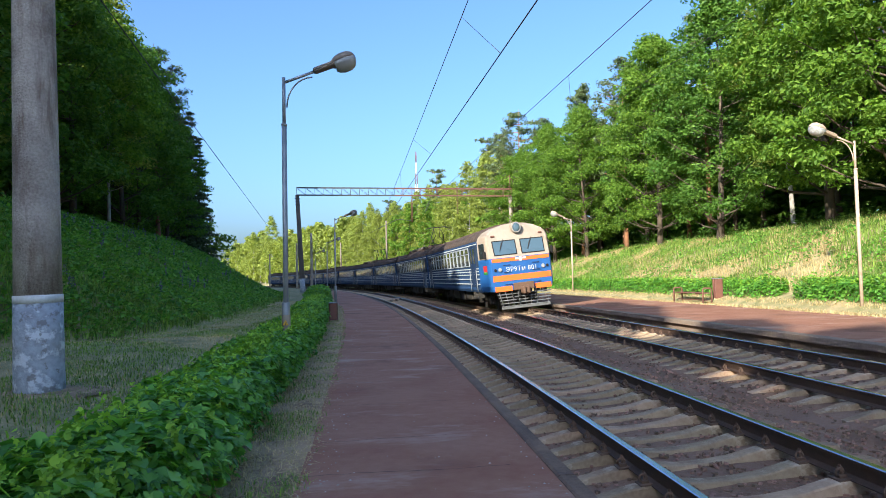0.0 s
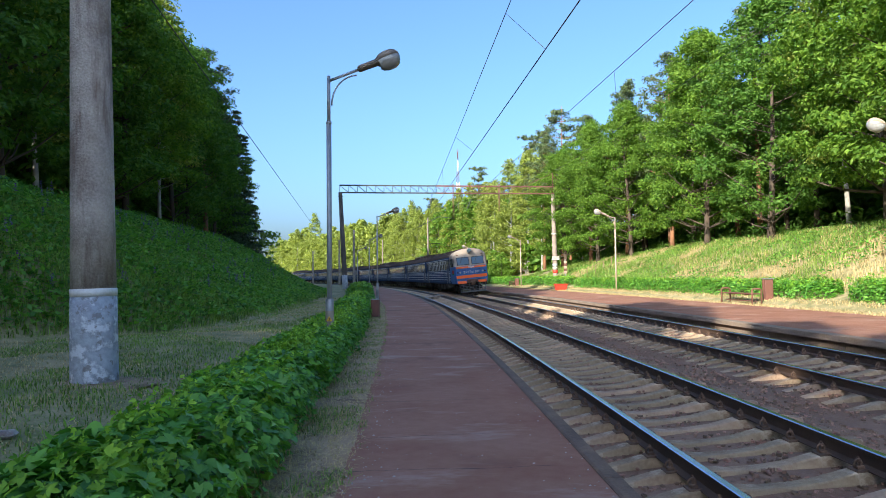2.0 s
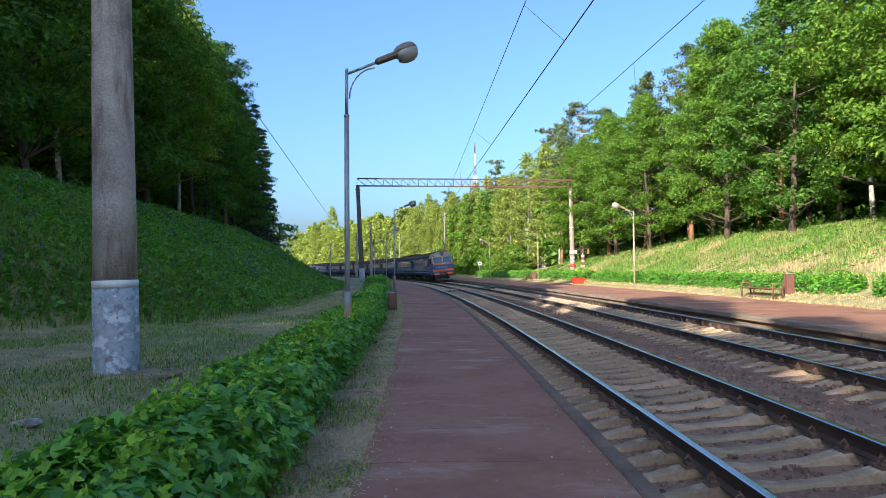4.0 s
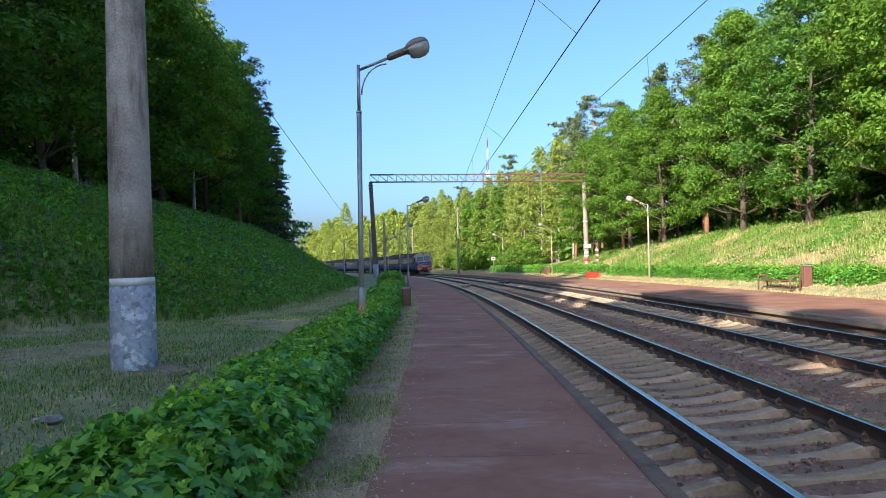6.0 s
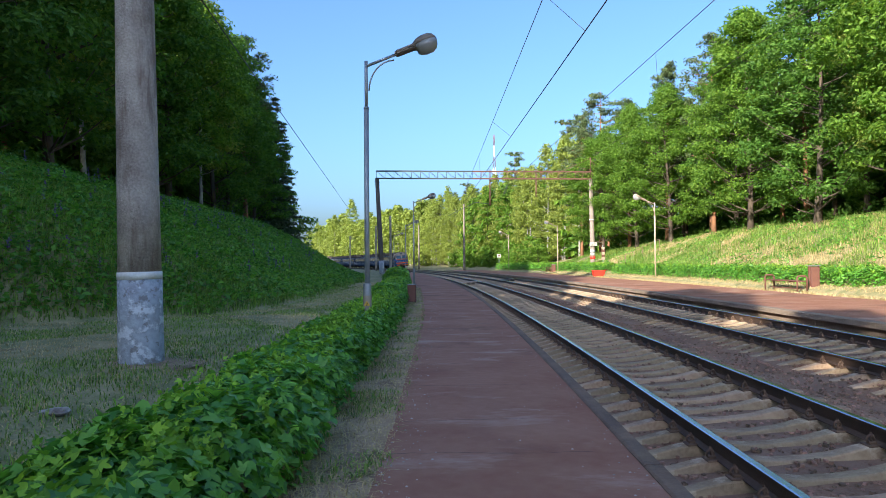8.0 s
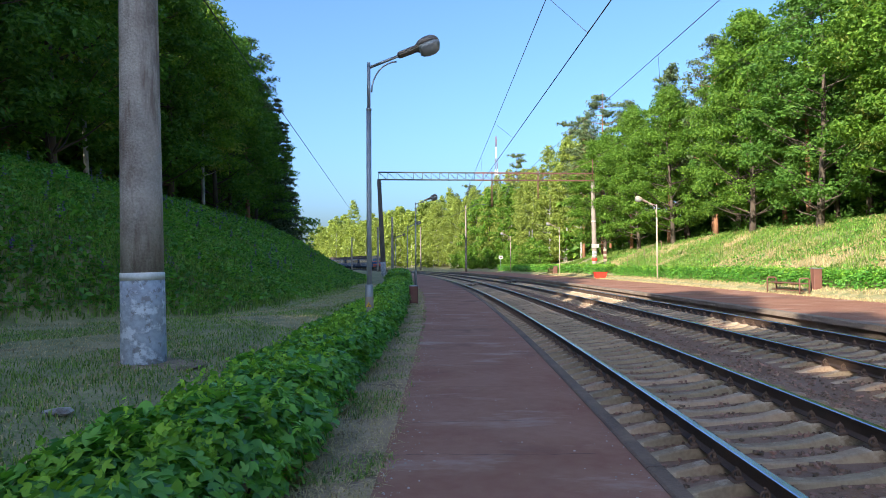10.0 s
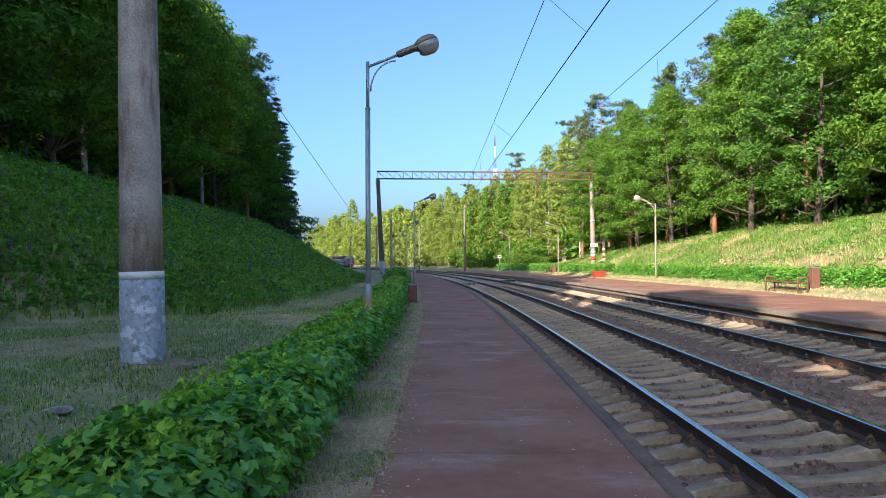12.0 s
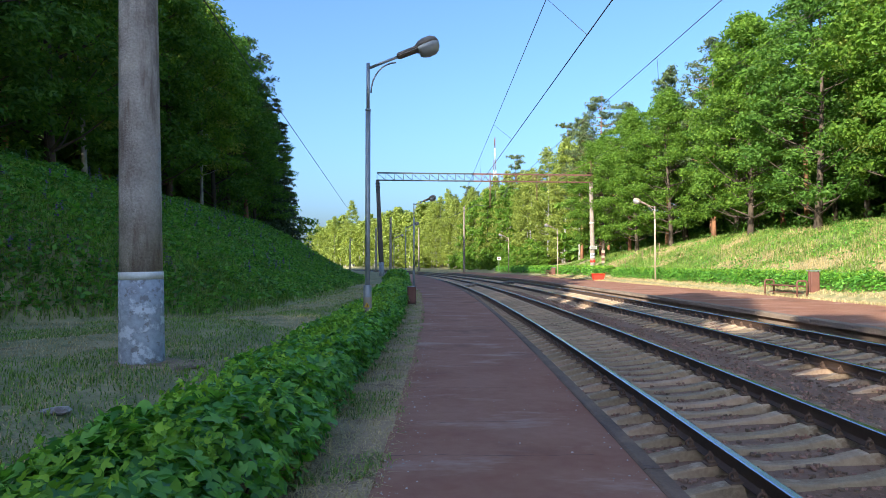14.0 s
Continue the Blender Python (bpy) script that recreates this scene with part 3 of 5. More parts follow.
                tube(bm, [p.lerp(q, t0), p.lerp(q, t1)], [0.262, 0.258], 16)
                part("painted_band", bm, M[mt2], th)
    # droppers of the beam: hanging bracket posts and insulators
    for x, zl in ((Ln * 0.52, 7.4), (Ln * 0.737, 8.2)):
        bm = bmesh.new()
        for dx in (-0.05, 0.05):
            tube(bm, [m @ Vector((x + dx, 0, 10.95)), m @ Vector((x + dx, 0, zl))], 0.03, 5)
        for k in range(6):
            z = 9.9 - k * 0.3
            tube(bm, [m @ Vector((x - 0.05, 0, z)), m @ Vector((x + 0.05, 0, z - 0.15))], 0.015, 4)
        part("hanging_bracket", bm, M["red_steel"], th)
    bm = bmesh.new()
    tube(bm, [m @ Vector((Ln * 0.52, 0, 7.5)), m @ Vector((Ln * 0.52 - 1.5, -0.2, 7.65)), m @ Vector((Ln * 0.52 - 4.2, -0.6, 6.3))], 0.025, 5)
    part("registration_arm", bm, M["dark_steel"], th)
    for x, dx in ((Ln * 0.42, -0.35), (Ln * 0.615, -0.75)):
        bm = bmesh.new()
        p, q = m @ Vector((x, 0, 10.0)), m @ Vector((x + dx, 0.1, 8.2))
        tube(bm, [p, q], 0.015, 4)
        for k in range(6):
            w = p.lerp(q, 0.35 + 0.09 * k)
            u = (q - p).normalized()
            tube(bm, [w - u * 0.035, w, w + u * 0.02], [0.06, 0.19, 0.06], 10)
        part("insulator", bm, M["dark_steel"], th, "dark disc insulator string")
    for y0 in (1,):
        bm = bmesh.new()
        tube(bm, [m @ Vector((Ln - 0.1, 0, 10)), m @ Vector((Ln - 0.1, 0, 12.2))], 0.04, 6)
        tube(bm, [m @ Vector((Ln - 0.1, 0, 12.1)), m @ Vector((Ln - 3.2, 0, 10.74))], 0.025, 5)
        tube(bm, [m @ Vector((Ln - 0.1, 0, 11.9)), m @ Vector((Ln + 1.1, 0.6, 11.0))], 0.025, 5)
        part("top_mast", bm, M["red_steel"], th)


M["rusty_rail"] = mat("rusty_rail", (0.30, 0.2, 0.13), 0.8, col2=(0.2, 0.12, 0.08))
M["plate"] = mat("plate_grey", (0.50, 0.49, 0.46), 0.6, col2=(0.4, 0.38, 0.35))
# concrete darkened in its base colour to stand in shade
M["concrete_shaded"] = mat("shaded_concrete", (0.12, 0.10, 0.085), 0.9, col2=(0.075, 0.062, 0.052), scale=2, fine=25, bump=0.4)
M["pinkpost"] = mat("weathered_concrete", (0.25, 0.205, 0.17), 0.9, col2=(0.17, 0.135, 0.11), scale=1.5, fine=20, bump=0.4)
build_gantry()

street_lamp(5.7, -4.3, 0.1, 5.83, 1.05, 0, "grey galvanised street lamp with a curved brace behind the hedge")
street_lamp(36.5, -4.05, 0.15, 5.7, 1.05, 0, "grey galvanised street lamp beside the far end of the hedge")
street_lamp(65.0, -4.2, 0.15, 5.75, 1.05, 0, "distant grey street lamp beside the platform")
street_lamp(94.0, -4.2, 0.15, 5.75, 1.05, 0, "distant grey street lamp beside the platform")
for s_, o_ in ((10.8, 12.55), (36.8, 12.5), (64.5, 12.7), (87.5, 12.2)):
    street_lamp(s_, o_, 0.45, 5.3, 1.05, 180, "sunlit cream street lamp on the wide platform", "beige", False, "beige")
# further poles along the line
concrete_pole(60.5, -5.9, 0.30, 6.0, band=False, label="distant weathered concrete catenary pole", mats="concrete")
concrete_pole(104.0, -6.4, 0.40, 7.5, band=False, label="distant weathered concrete catenary pole", mats="concrete")
concrete_pole(165.0, -6.4, 0.40, 8.5, band=False, label="distant weathered concrete catenary pole", mats="concrete")
concrete_pole(104.0, 8.6, 0.42, 11.5, band=False, label="distant concrete catenary pole at the platform end", z=0.2, mats="pinkpost")
concrete_pole(150.0, 8.4, 0.42, 10.5, band=False, label="distant concrete catenary pole beside the far track", z=0.2, mats="pinkpost")
concrete_pole(205.0, 8.4, 0.42, 10.5, band=False, label="distant concrete catenary pole beside the far track", z=0.2, mats="pinkpost")


def wire(name, pts, r, label, sag=0.0, n=14):
    a, b = Vector(pts[0]), Vector(pts[1])
    bm = bmesh.new()
    tube(bm, [a.lerp(b, i / n) - Vector((0, 0, sag * 4 * (i / n) * (1 - i / n))) for i in range(n + 1)], r, 5)
    return tagged(part(name, bm, M["wire"]), label, "wire", "overhead wires")


wire("contact_wire", [(1.06, 65, 6.1), (3.79, -20, 6.1)], 0.012, "dark overhead contact wire above the near track")
wire("messenger_wire", [(1.8, 65, 7.9), (2.83, -20, 7.9)], 0.011, "dark messenger wire above the near track", 0.0)
wire("messenger_wire", [(4.8, 65, 7.9), (7.72, -20, 7.9)], 0.011, "dark messenger wire above the far track", 0.0)
wire("feeder_wire", [(-10.8, 83.8, 7.0), (-4.17, 6.0, 7.0)], 0.013, "dark feeder wire on the line of poles", 0.0)

wire("feeder_wire", [(15.1, 65.3, 12.2), (18.2, 0, 13.9)], 0.014, "dark feeder wire above the wide platform", 0.0)
wire("anchor_wire", [at(60.5, -5.9, 4.7), at(104, 0.7, 8.0)], 0.02, "slanting anchor wire from a concrete pole")
wire("anchor_wire", [at(104, 8.5, 6.3), (0.6, 66, 6.0)], 0.02, "slanting anchor wire from a concrete pole")
for a_, b_ in (((2.23, 29, 7.9), (2.41, 23, 6.1)), ((2.12, 38, 7.9), (2.02, 35, 6.1)), ((2.4, 15.2, 7.9), (2.75, 12.5, 6.1)), ((6.36, 19.5, 7.9), (6.38, 19.4, 6.9))):
    wire("dropper_wire", [a_, b_], 0.006, "thin slanting dropper wire between the overhead wires", n=2)


# ---- things on the platforms ----
def build_bin(m, label, w=0.3, h=0.78):
    th = thing("litter_bin", label, "litter bin", m, group="litter bins")
    bm = bmesh.new()
    box(bm, (0, 0, h * 0.52), (w, w * 0.8, h * 0.82), 0.015)
    part("body", bm, M["brown"], th)
    for sx in (-1, 1):
        bm = bmesh.new()
        box(bm, (sx * (w / 2 + 0.02), 0, h * 0.5), (0.035, 0.06, h), 0.004)
        part("post", bm, M["brown"], th)
    bm = bmesh.new()
    box(bm, (0, 0, h * 0.955), (w * 1.25, w * 1.0, 0.035), 0.008)
    part("rim", bm, M["galv"], th, "pale worn metal rim")
    return th


build_bin(spot(18.2, -3.9, 0.1), "brown metal litter bin on posts beside the hedge", 0.27, 0.80)


def build_bench(m, label, L=2.7):
    th = thing("bench", label, "bench", m, group="platform benches")
    for k in range(4):
        bm = bmesh.new()
        box(bm, (0.02 + 0.11 * k, 0, 0.45), (0.095, L, 0.04), 0.006)
        part("seat_slat", bm, M["brown"], th)
    for y in (-L / 2 + 0.06, L / 2 - 0.06):
        bm = bmesh.new()
        tube(bm, [(0.0, y, -0.05), (0.0, y, 0.60), (0.04, y, 0.66), (0.34, y, 0.66), (0.4, y, 0.60), (0.4, y, -0.05)], 0.035, 8)
        part("leg_frame", bm, M["brown"], th)
    for y in (-L / 4, L / 4):
        bm = bmesh.new()
        box(bm, (0.2, y, 0.41), (0.42, 0.05, 0.04))
        part("crossbar", bm, M["brown"], th)
    bm = bmesh.new()
    box(bm, (0.2, 0, 0.14), (0.04, L - 0.2, 0.04))
    part("stretcher", bm, M["brown"], th)
    return th


build_bench(spot(20.0, 11.75, 0.40), "brown painted slatted bench on the sunlit platform")
build_bin(spot(19.0, 12.6, 0.42), "tall rusty brown litter bin beside the bench", 0.34, 1.1)
build_bench(spot(67.5, 12.4, 0.42), "distant brown bench beside the hedge", 2.0)
build_bin(spot(66.3, 12.7, 0.42), "distant brown litter bin beside the bench", 0.4, 1.05)


def build_grit_box():
    th = thing("grit_box", "bright red plastic grit box on the sunlit platform", "storage box", spot(48.0, 11.9, 0.385))
    bm = bmesh.new()
    r = bmesh.ops.create_cube(bm, size=1, matrix=Matrix.Translation((0, 0, 0.26)) @ Matrix.Diagonal((1.0, 0.7, 0.5, 1)))
    for v in r["verts"]:
        if v.co.z < 0.1:
            v.co.x *= 0.8
            v.co.y *= 0.8
    bmesh.ops.bevel(bm, geom=list(bm.edges), offset=0.04, segments=2, affect="EDGES")
    part("tub", bm, M["red"], th)
    bm = bmesh.new()
    box(bm, (0, 0, 0.545), (1.08, 0.76, 0.07), 0.025)
    part("lid", bm, M["red"], th)


build_grit_box()


def build_signs():
    th = thing("platform_sign", "small white board on a thin post", "sign", spot(93, 12.0, 0.4))
    bm = bmesh.new()
    tube(bm, [(0, 0, 0), (0, 0, 2.2)], 0.035, 8)
    part("post", bm, M["galv"], th)
    bm = bmesh.new()
    box(bm, (0, -0.05, 2.3), (0.6, 0.03, 0.5), 0.005)
    part("board", bm, M["plate"], th)
    bm = bmesh.new()
    box(bm, (0, -0.068, 2.3), (0.3, 0.006, 0.2))
    part("dark_bar", bm, M["brown"], th)
    th = thing("notice_board", "white notice plate on the gantry post", "sign", spot(GS - 0.32, 14.3, 3.45))
    bm = bmesh.new()
    box(bm, (0, 0, 0), (0.75, 0.04, 0.34), 0.005)
    part("board", bm, M["plate"], th)
    for k in range(3):
        bm = bmesh.new()
        box(bm, (0, -0.024, 0.09 - 0.09 * k), (0.6, 0.006, 0.03))
        part("text_bar", bm, M["black"], th)
    th = thing("signpost", "narrow striped warning post in the hedge", "sign", spot(55, 14.6, 0.7))
    bm = bmesh.new()
    tube(bm, [(0, 0, 0), (0, 0, 2.6)], 0.04, 8)
    part("post", bm, M["galv"], th)
    for k in range(5):
        bm = bmesh.new()
        box(bm, (0, -0.05, 1.3 + 0.25 * k), (0.3, 0.03, 0.24), 0.004)
        part("panel", bm, M["beige" if k % 2 == 0 else "brown"], th)
    # warning label on the lamp's base sleeve
    th = thing("warning_label", "yellow triangular electrical warning label on a pale sleeve", "sign", spot(5.7, -4.3, 0.1))
    bm = bmesh.new()
    tube(bm, [(0, 0, 0.3), (0, 0, 0.95)], 0.0875, 20, caps=False)
    part("sleeve", bm, M["cream"], th)
    bm = bmesh.new()
    vs = [bm.verts.new((0.07 * math.cos(a), -0.0905, 0.78 + 0.07 * math.sin(a))) for a in (math.pi / 2, math.pi * 7 / 6, math.pi * 11 / 6)]
    f = bm.faces.new(vs)
    ext = bmesh.ops.extrude_face_region(bm, geom=[f])
    for v in ext["geom"]:
        if isinstance(v, bmesh.types.BMVert):
            v.co.y -= 0.004
    part("triangle", bm, M["yellow"], th, "yellow warning triangle")
    bm = bmesh.new()
    box(bm, (0.005, -0.097, 0.775), (0.014, 0.004, 0.06), 0, Matrix.Rotation(0.3, 4, "Y"))
    part("bolt_mark", bm, M["black"], th)
    # steps with a handrail on the bank
    th = thing("stair_rail", "weathered handrail of steps up the bank", "railing", spot(50.0, 15.0, ground_z(50, 15)))
    for k in range(5):
        bm = bmesh.new()
        z = ground_z(50 - 0.2 * k, 15 + 0.7 * k) - ground_z(50, 15)
        tube(bm, [(0.7 * k, -0.2 * k, z - 0.1), (0.7 * k, -0.2 * k, z + 0.85)], 0.022, 6)
        part("post", bm, M["rusty_rail"], th)
    bm = bmesh.new()
    tube(bm, [(0.7 * k, -0.2 * k, ground_z(50 - 0.2 * k, 15 + 0.7 * k) - ground_z(50, 15) + 0.85) for k in range(5)], 0.02, 6)
    part("handrail", bm, M["rusty_rail"], th)


build_signs()


def build_mast():
    th = thing("radio_mast", "distant red and white lattice radio mast", "mast", pose(33, 420, 0))
    for k in range(9):
        bm = bmesh.new()
        z0, z1 = 20 + k * 7.0, 27 + k * 7.0
        w0, w1 = (1.5 - 0.13 * k, 1.5 - 0.13 * (k + 1)) if k < 7 else (0.3, 0.25)
        c = [(-1, -1), (1, -1), (1, 1), (-1, 1)]
        for a, b in zip(c, c[1:] + c[:1]):
            tube(bm, [(a[0] * w0, a[1] * w0, z0), (a[0] * w1, a[1] * w1, z1)], 0.16, 4)
            tube(bm, [(a[0] * w0, a[1] * w0, z0), (b[0] * w1, b[1] * w1, z1)], 0.09, 4)
            tube(bm, [(a[0] * w0, a[1] * w0, z0), (b[0] * w0, b[1] * w0, z0)], 0.09, 4)
        part("mast_section", bm, M["sign" if k % 2 else "red_steel"], th)
    bm = bmesh.new()
    box(bm, (0, 0, 8), (3, 3, 27))
    part("mast_foot", bm, M["galv"], th)


build_mast()

# ---- train ----
CARL, GAP = 19.6, 0.5


def hull():
    """Ribbed body shell of a railcar between two cross-sections: side walls, then the arched roof."""
    half = [(1.66, 0.98), (1.74, 1.12), (1.74, 1.20), (1.715, 1.22), (1.715, 1.34), (1.74, 1.36), (1.74, 1.44), (1.715, 1.46), (1.715, 1.58), (1.74, 1.60), (1.74, 1.70), (1.715, 1.72), (1.715, 1.84), (1.74, 1.86), (1.74, 3.42), (1.70, 3.52)]
    return half


def roof_arc(half, z, top, n=8):
    return [(half * math.cos(a), z + (top - z) * math.sin(a)) for a in (math.pi / 2 * i / n for i in range(n + 1))]


def loft(bm, sec, ys, mi=0):
    """Runs a closed section of (x, z) along y."""
    rings = [[bm.verts.new((x, y, z)) for x, z in sec] for y in ys]
    k = len(sec)
    for a, b in zip(rings, rings[1:]):
        for j in range(k):
            bm.faces.new((a[j], a[(j + 1) % k], b[(j + 1) % k], b[j])).material_index = mi
    bm.faces.new(rings[0]).material_index = mi
    bm.faces.new(rings[-1][::-1]).material_index = mi


def build_bogie(th, y):
    bm = bmesh.new()
    for sx in (-1, 1):
        box(bm, (sx * 1.05, y, 0.62), (0.16, 3.2, 0.22), 0.03)
        for k in (-1, 1):
            box(bm, (sx * 1.1, y + k * 1.3, 0.5), (0.24, 0.34, 0.34), 0.04)
            tube(bm, [(sx * 1.1, y + k * 0.45, 0.45), (sx * 1.1, y + k * 0.45, 0.95)], 0.13, 10)
    box(bm, (0, y, 0.75), (2.0, 0.7, 0.35), 0.03)
    part("bogie_frame", bm, M["black"], th)
    for k in (-1, 1):
        bm = bmesh.new()
        for sx in (-1, 1):
            tube(bm, [(sx * 0.72, y + k * 1.3, 0.475), (sx * 0.79, y + k * 1.3, 0.475), (sx * 0.80, y + k * 1.3, 0.475)], [0.49, 0.475, 0.475], 24)
            tube(bm, [(sx * 0.80, y + k * 1.3, 0.475), (sx * 0.86, y + k * 1.3, 0.475)], [0.475, 0.44], 24)
        tube(bm, [(-0.8, y + k * 1.3, 0.475), (0.8, y + k * 1.3, 0.475)], 0.09, 10)
        part("wheelset", bm, M["black"], th)


def window_meshes(w, h):
    bm = bmesh.new()
    t = 0.055
    for z in (-h / 2, h / 2):
        box(bm, (0, 0, z), (0.05, w, t), 0.008)
    for y in (-w / 2 + t / 2, w / 2 - t / 2):
        box(bm, (0, y, 0), (0.05, t, h), 0.008)
    box(bm, (0, 0, h * 0.18), (0.045, w - t, 0.035))
    fr = bpy.data.meshes.new("window")
    bmesh.ops.recalc_face_normals(bm, faces=bm.faces)
    bm.to_mesh(fr)
    bm.free()
    fr.materials.append(M["alu"])
    bm = bmesh.new()
    box(bm, (0, 0, 0), (0.02, w - 0.06, h - 0.06))
    pa = bpy.data.meshes.new("pane")
    bm.to_mesh(pa)
    bm.free()
    pa.materials.append(M["glass"])
    return fr, pa


def build_car(label, head):
    th = thing("railcar", label, "train car", group="train cars")
    y_front = -0.02 if not head else -1.35
    half = hull()
    # wall shell with pressed ribs
    sec = half + [(-x, z) for x, z in half[::-1]]
    bm = bmesh.new()
    loft(bm, sec, [y_front, -CARL])
    part("body", bm, M["navy"], th)
    # pale lines and the grey window band, standing a little proud
    for z, h, m, nm in ((2.02, 0.05, "grey", "pale_line"), (1.87, 0.05, "grey", "pale_line"), (1.65, 0.05, "grey", "pale_line"), (1.40, 0.05, "grey", "pale_line"), (2.16, 0.05, "grey", "pale_line"), (3.36, 0.05, "grey", "pale_line")):
        for sx in (-1, 1):
            bm = bmesh.new()
            box(bm, (sx * 1.742, (y_front - CARL) / 2, z), (0.014, CARL + y_front - 0.1, h))
            part(nm, bm, M["line"], th)
    for sx in (-1, 1):
        bm = bmesh.new()
        box(bm, (sx * 1.742, (y_front - CARL) / 2, 2.78), (0.010, CARL + y_front - 0.1, 1.06))
        part("window_band", bm, M["slate"], th, "grey-blue painted window band")
    # roof: ribbed arch
    bm = bmesh.new()
    arc = roof_arc(1.72, 3.50, 4.22, 9)
    sec = arc[:-1] + [(0, 4.22)] + [(-x, z) for x, z in arc[:-1][::-1]]
    loft(bm, sec, [y_front, -CARL])
    for k in range(24):
        y = y_front - 0.4 - k * (CARL + y_front - 0.8) / 23
        pts = [(x * 1.004, y, z + 0.012) for x, z in sec]
        tube(bm, pts, 0.018, 4)
    part("roof", bm, M["roof"], th, "sooty ribbed roof")
    # windows
    doors = ([-2.6] if head else [-1.35]) + [-CARL + 1.35]
    fr, pa = window_meshes(0.92, 0.92)
    y0, y1 = doors[0] - 1.35, doors[1] + 1.35
    n = int((y0 - y1) / 1.16)
    for i in range(n + 1):
        y = y0 + (y1 - y0) * i / n
        for sx in (-1, 1):
            w = new("window", fr)
            w.parent, w.location = th, (sx * 1.755, y, 2.78)
            g = new("pane", pa)
            g.parent, g.location = w, (sx * 0.004, 0, 0)
    # sliding doors with a pane in each leaf
    for y in doors:
        for sx in (-1, 1):
            bm = bmesh.new()
            for k in (-1, 1):
                box(bm, (sx * 1.738, y + k * 0.33, 2.30), (0.03, 0.63, 2.1), 0.01)
            d = part("door", bm, M["door_blue"], th, "dark blue double sliding door")
            for k in (-1, 1):
                bm = bmesh.new()
                box(bm, (sx * 1.757, y + k * 0.33, 2.80), (0.012, 0.36, 0.75), 0.004)
                part("door_pane", bm, M["glass"], d)
            for k in (-1, 1):
                bm = bmesh.new()
                tube(bm, [(sx * 1.80, y + k * 0.78, 1.05), (sx * 1.80, y + k * 0.78, 2.1)], 0.02, 6)
                part("grab_rail", bm, M["grey"], th)
            bm = bmesh.new()
            box(bm, (sx * 1.62, y, 0.72), (0.35, 1.25, 0.05))
            for k in (-1, 1):
                box(bm, (sx * 1.60, y + k * 0.6, 0.85), (0.3, 0.04, 0.32))
            part("step_box", bm, M["black"], th)
    # underframe boxes
    for k, (y, L, h) in enumerate(((-6.6, 1.6, 0.5), (-8.6, 1.4, 0.6), (-10.6, 1.9, 0.55), (-12.6, 1.2, 0.5))):
        bm = bmesh.new()
        box(bm, (0, y, 0.98 - h / 2), (2.7, L, h), 0.04)
        part("equipment_case", bm, M["black"], th)
    bm = bmesh.new()
    box(bm, (0, -CARL / 2 - 0.4, 1.0), (2.9, CARL - 1.6, 0.14))
    part("underframe", bm, M["black"], th)
    for y in (-3.3, -CARL + 3.3):
        build_bogie(th, y)
    # gangway between cars
    bm = bmesh.new()
    for k in range(5):
        box(bm, (0, -CARL - 0.05 - 0.1 * k, 2.3), (1.5 - 0.06 * (k % 2), 0.07, 2.3), 0.03)
    part("gangway_bellows", bm, M["black"], th)
    return th


def roof_gear(th, pantograph):
    bm = bmesh.new()
    for k in range(9):
        box(bm, (0.5 * (-1) ** k, -4 - 1.45 * k, 4.27), (0.5, 0.9, 0.2), 0.04)
    part("roof_vents", bm, M["roof"], th)
    for k in range(6):
        bm = bmesh.new()
        y = -5 - k * 2.2
        for q in range(3):
            tube(bm, [(0.55, y, 4.15 + 0.07 * q), (0.55, y, 4.19 + 0.07 * q), (0.55, y, 4.21 + 0.07 * q)], [0.05, 0.09, 0.05], 8)
        part("insulator", bm, M["cream"], th, "pale ribbed insulator")
    bm = bmesh.new()
    tube(bm, [(0.55, -4.5, 4.42), (0.55, -16.5, 4.42)], 0.025, 5)
    part("busbar", bm, M["dark_steel"], th)
    if pantograph:
        bm = bmesh.new()
        yb = -3.6
        for sx in (-1, 1):
            tube(bm, [(sx * 0.55, yb - 0.9, 4.35), (sx * 0.55, yb + 0.9, 4.35)], 0.035, 5)
            tube(bm, [(sx * 0.5, yb + 0.8, 4.4), (sx * 0.35, yb - 1.0, 5.05), (sx * 0.25, yb + 0.2, 5.75)], 0.028, 5)
            tube(bm, [(sx * 0.5, yb - 0.8, 4.4), (sx * 0.35, yb + 1.0, 5.05), (sx * 0.25, yb - 0.2, 5.75)], 0.028, 5)
        for y in (-0.2, 0.2):
            tube(bm, [(-0.95, yb + y, 5.68), (-0.7, yb + y, 5.80), (0.7, yb + y, 5.80), (0.95, yb + y, 5.68)], 0.03, 5)
        for y in (-0.9, 0.9):
            tube(bm, [(-0.55, yb + y, 4.35), (0.55, yb + y, 4.35)], 0.03, 5)
        part("pantograph", bm, M["black"], th, "raised black pantograph")


def writing(th, text, size, m, x, y, z, name):
    cu = bpy.data.curves.new(name, "FONT")
    cu.body, cu.size, cu.extrude, cu.align_x = text, size, 0.006, "CENTER"
    cu.space_character = 1.15
    ob = new(name, cu)
    ob.matrix_basis = pose(x, y, z, 90, 0, 180)
    bpy.context.view_layer.update()
    me = bpy.data.meshes.new_from_object(ob.evaluated_get(bpy.context.evaluated_depsgraph_get()))
    mw = ob.matrix_basis.copy()
    bpy.data.objects.remove(ob)
    me.transform(mw)
    me.materials.clear()
    me.materials.append(m)
    o2 = new(name, me)
    o2.parent = th
    return o2


def build_cab(th):
    """The driving end: raked upper face, stripes, windows, lamps, coupler and pilot."""
    before = set(th.children)

    def yf(z):
        return 0.0 if z < 2.55 else -0.30 * (z - 2.55)
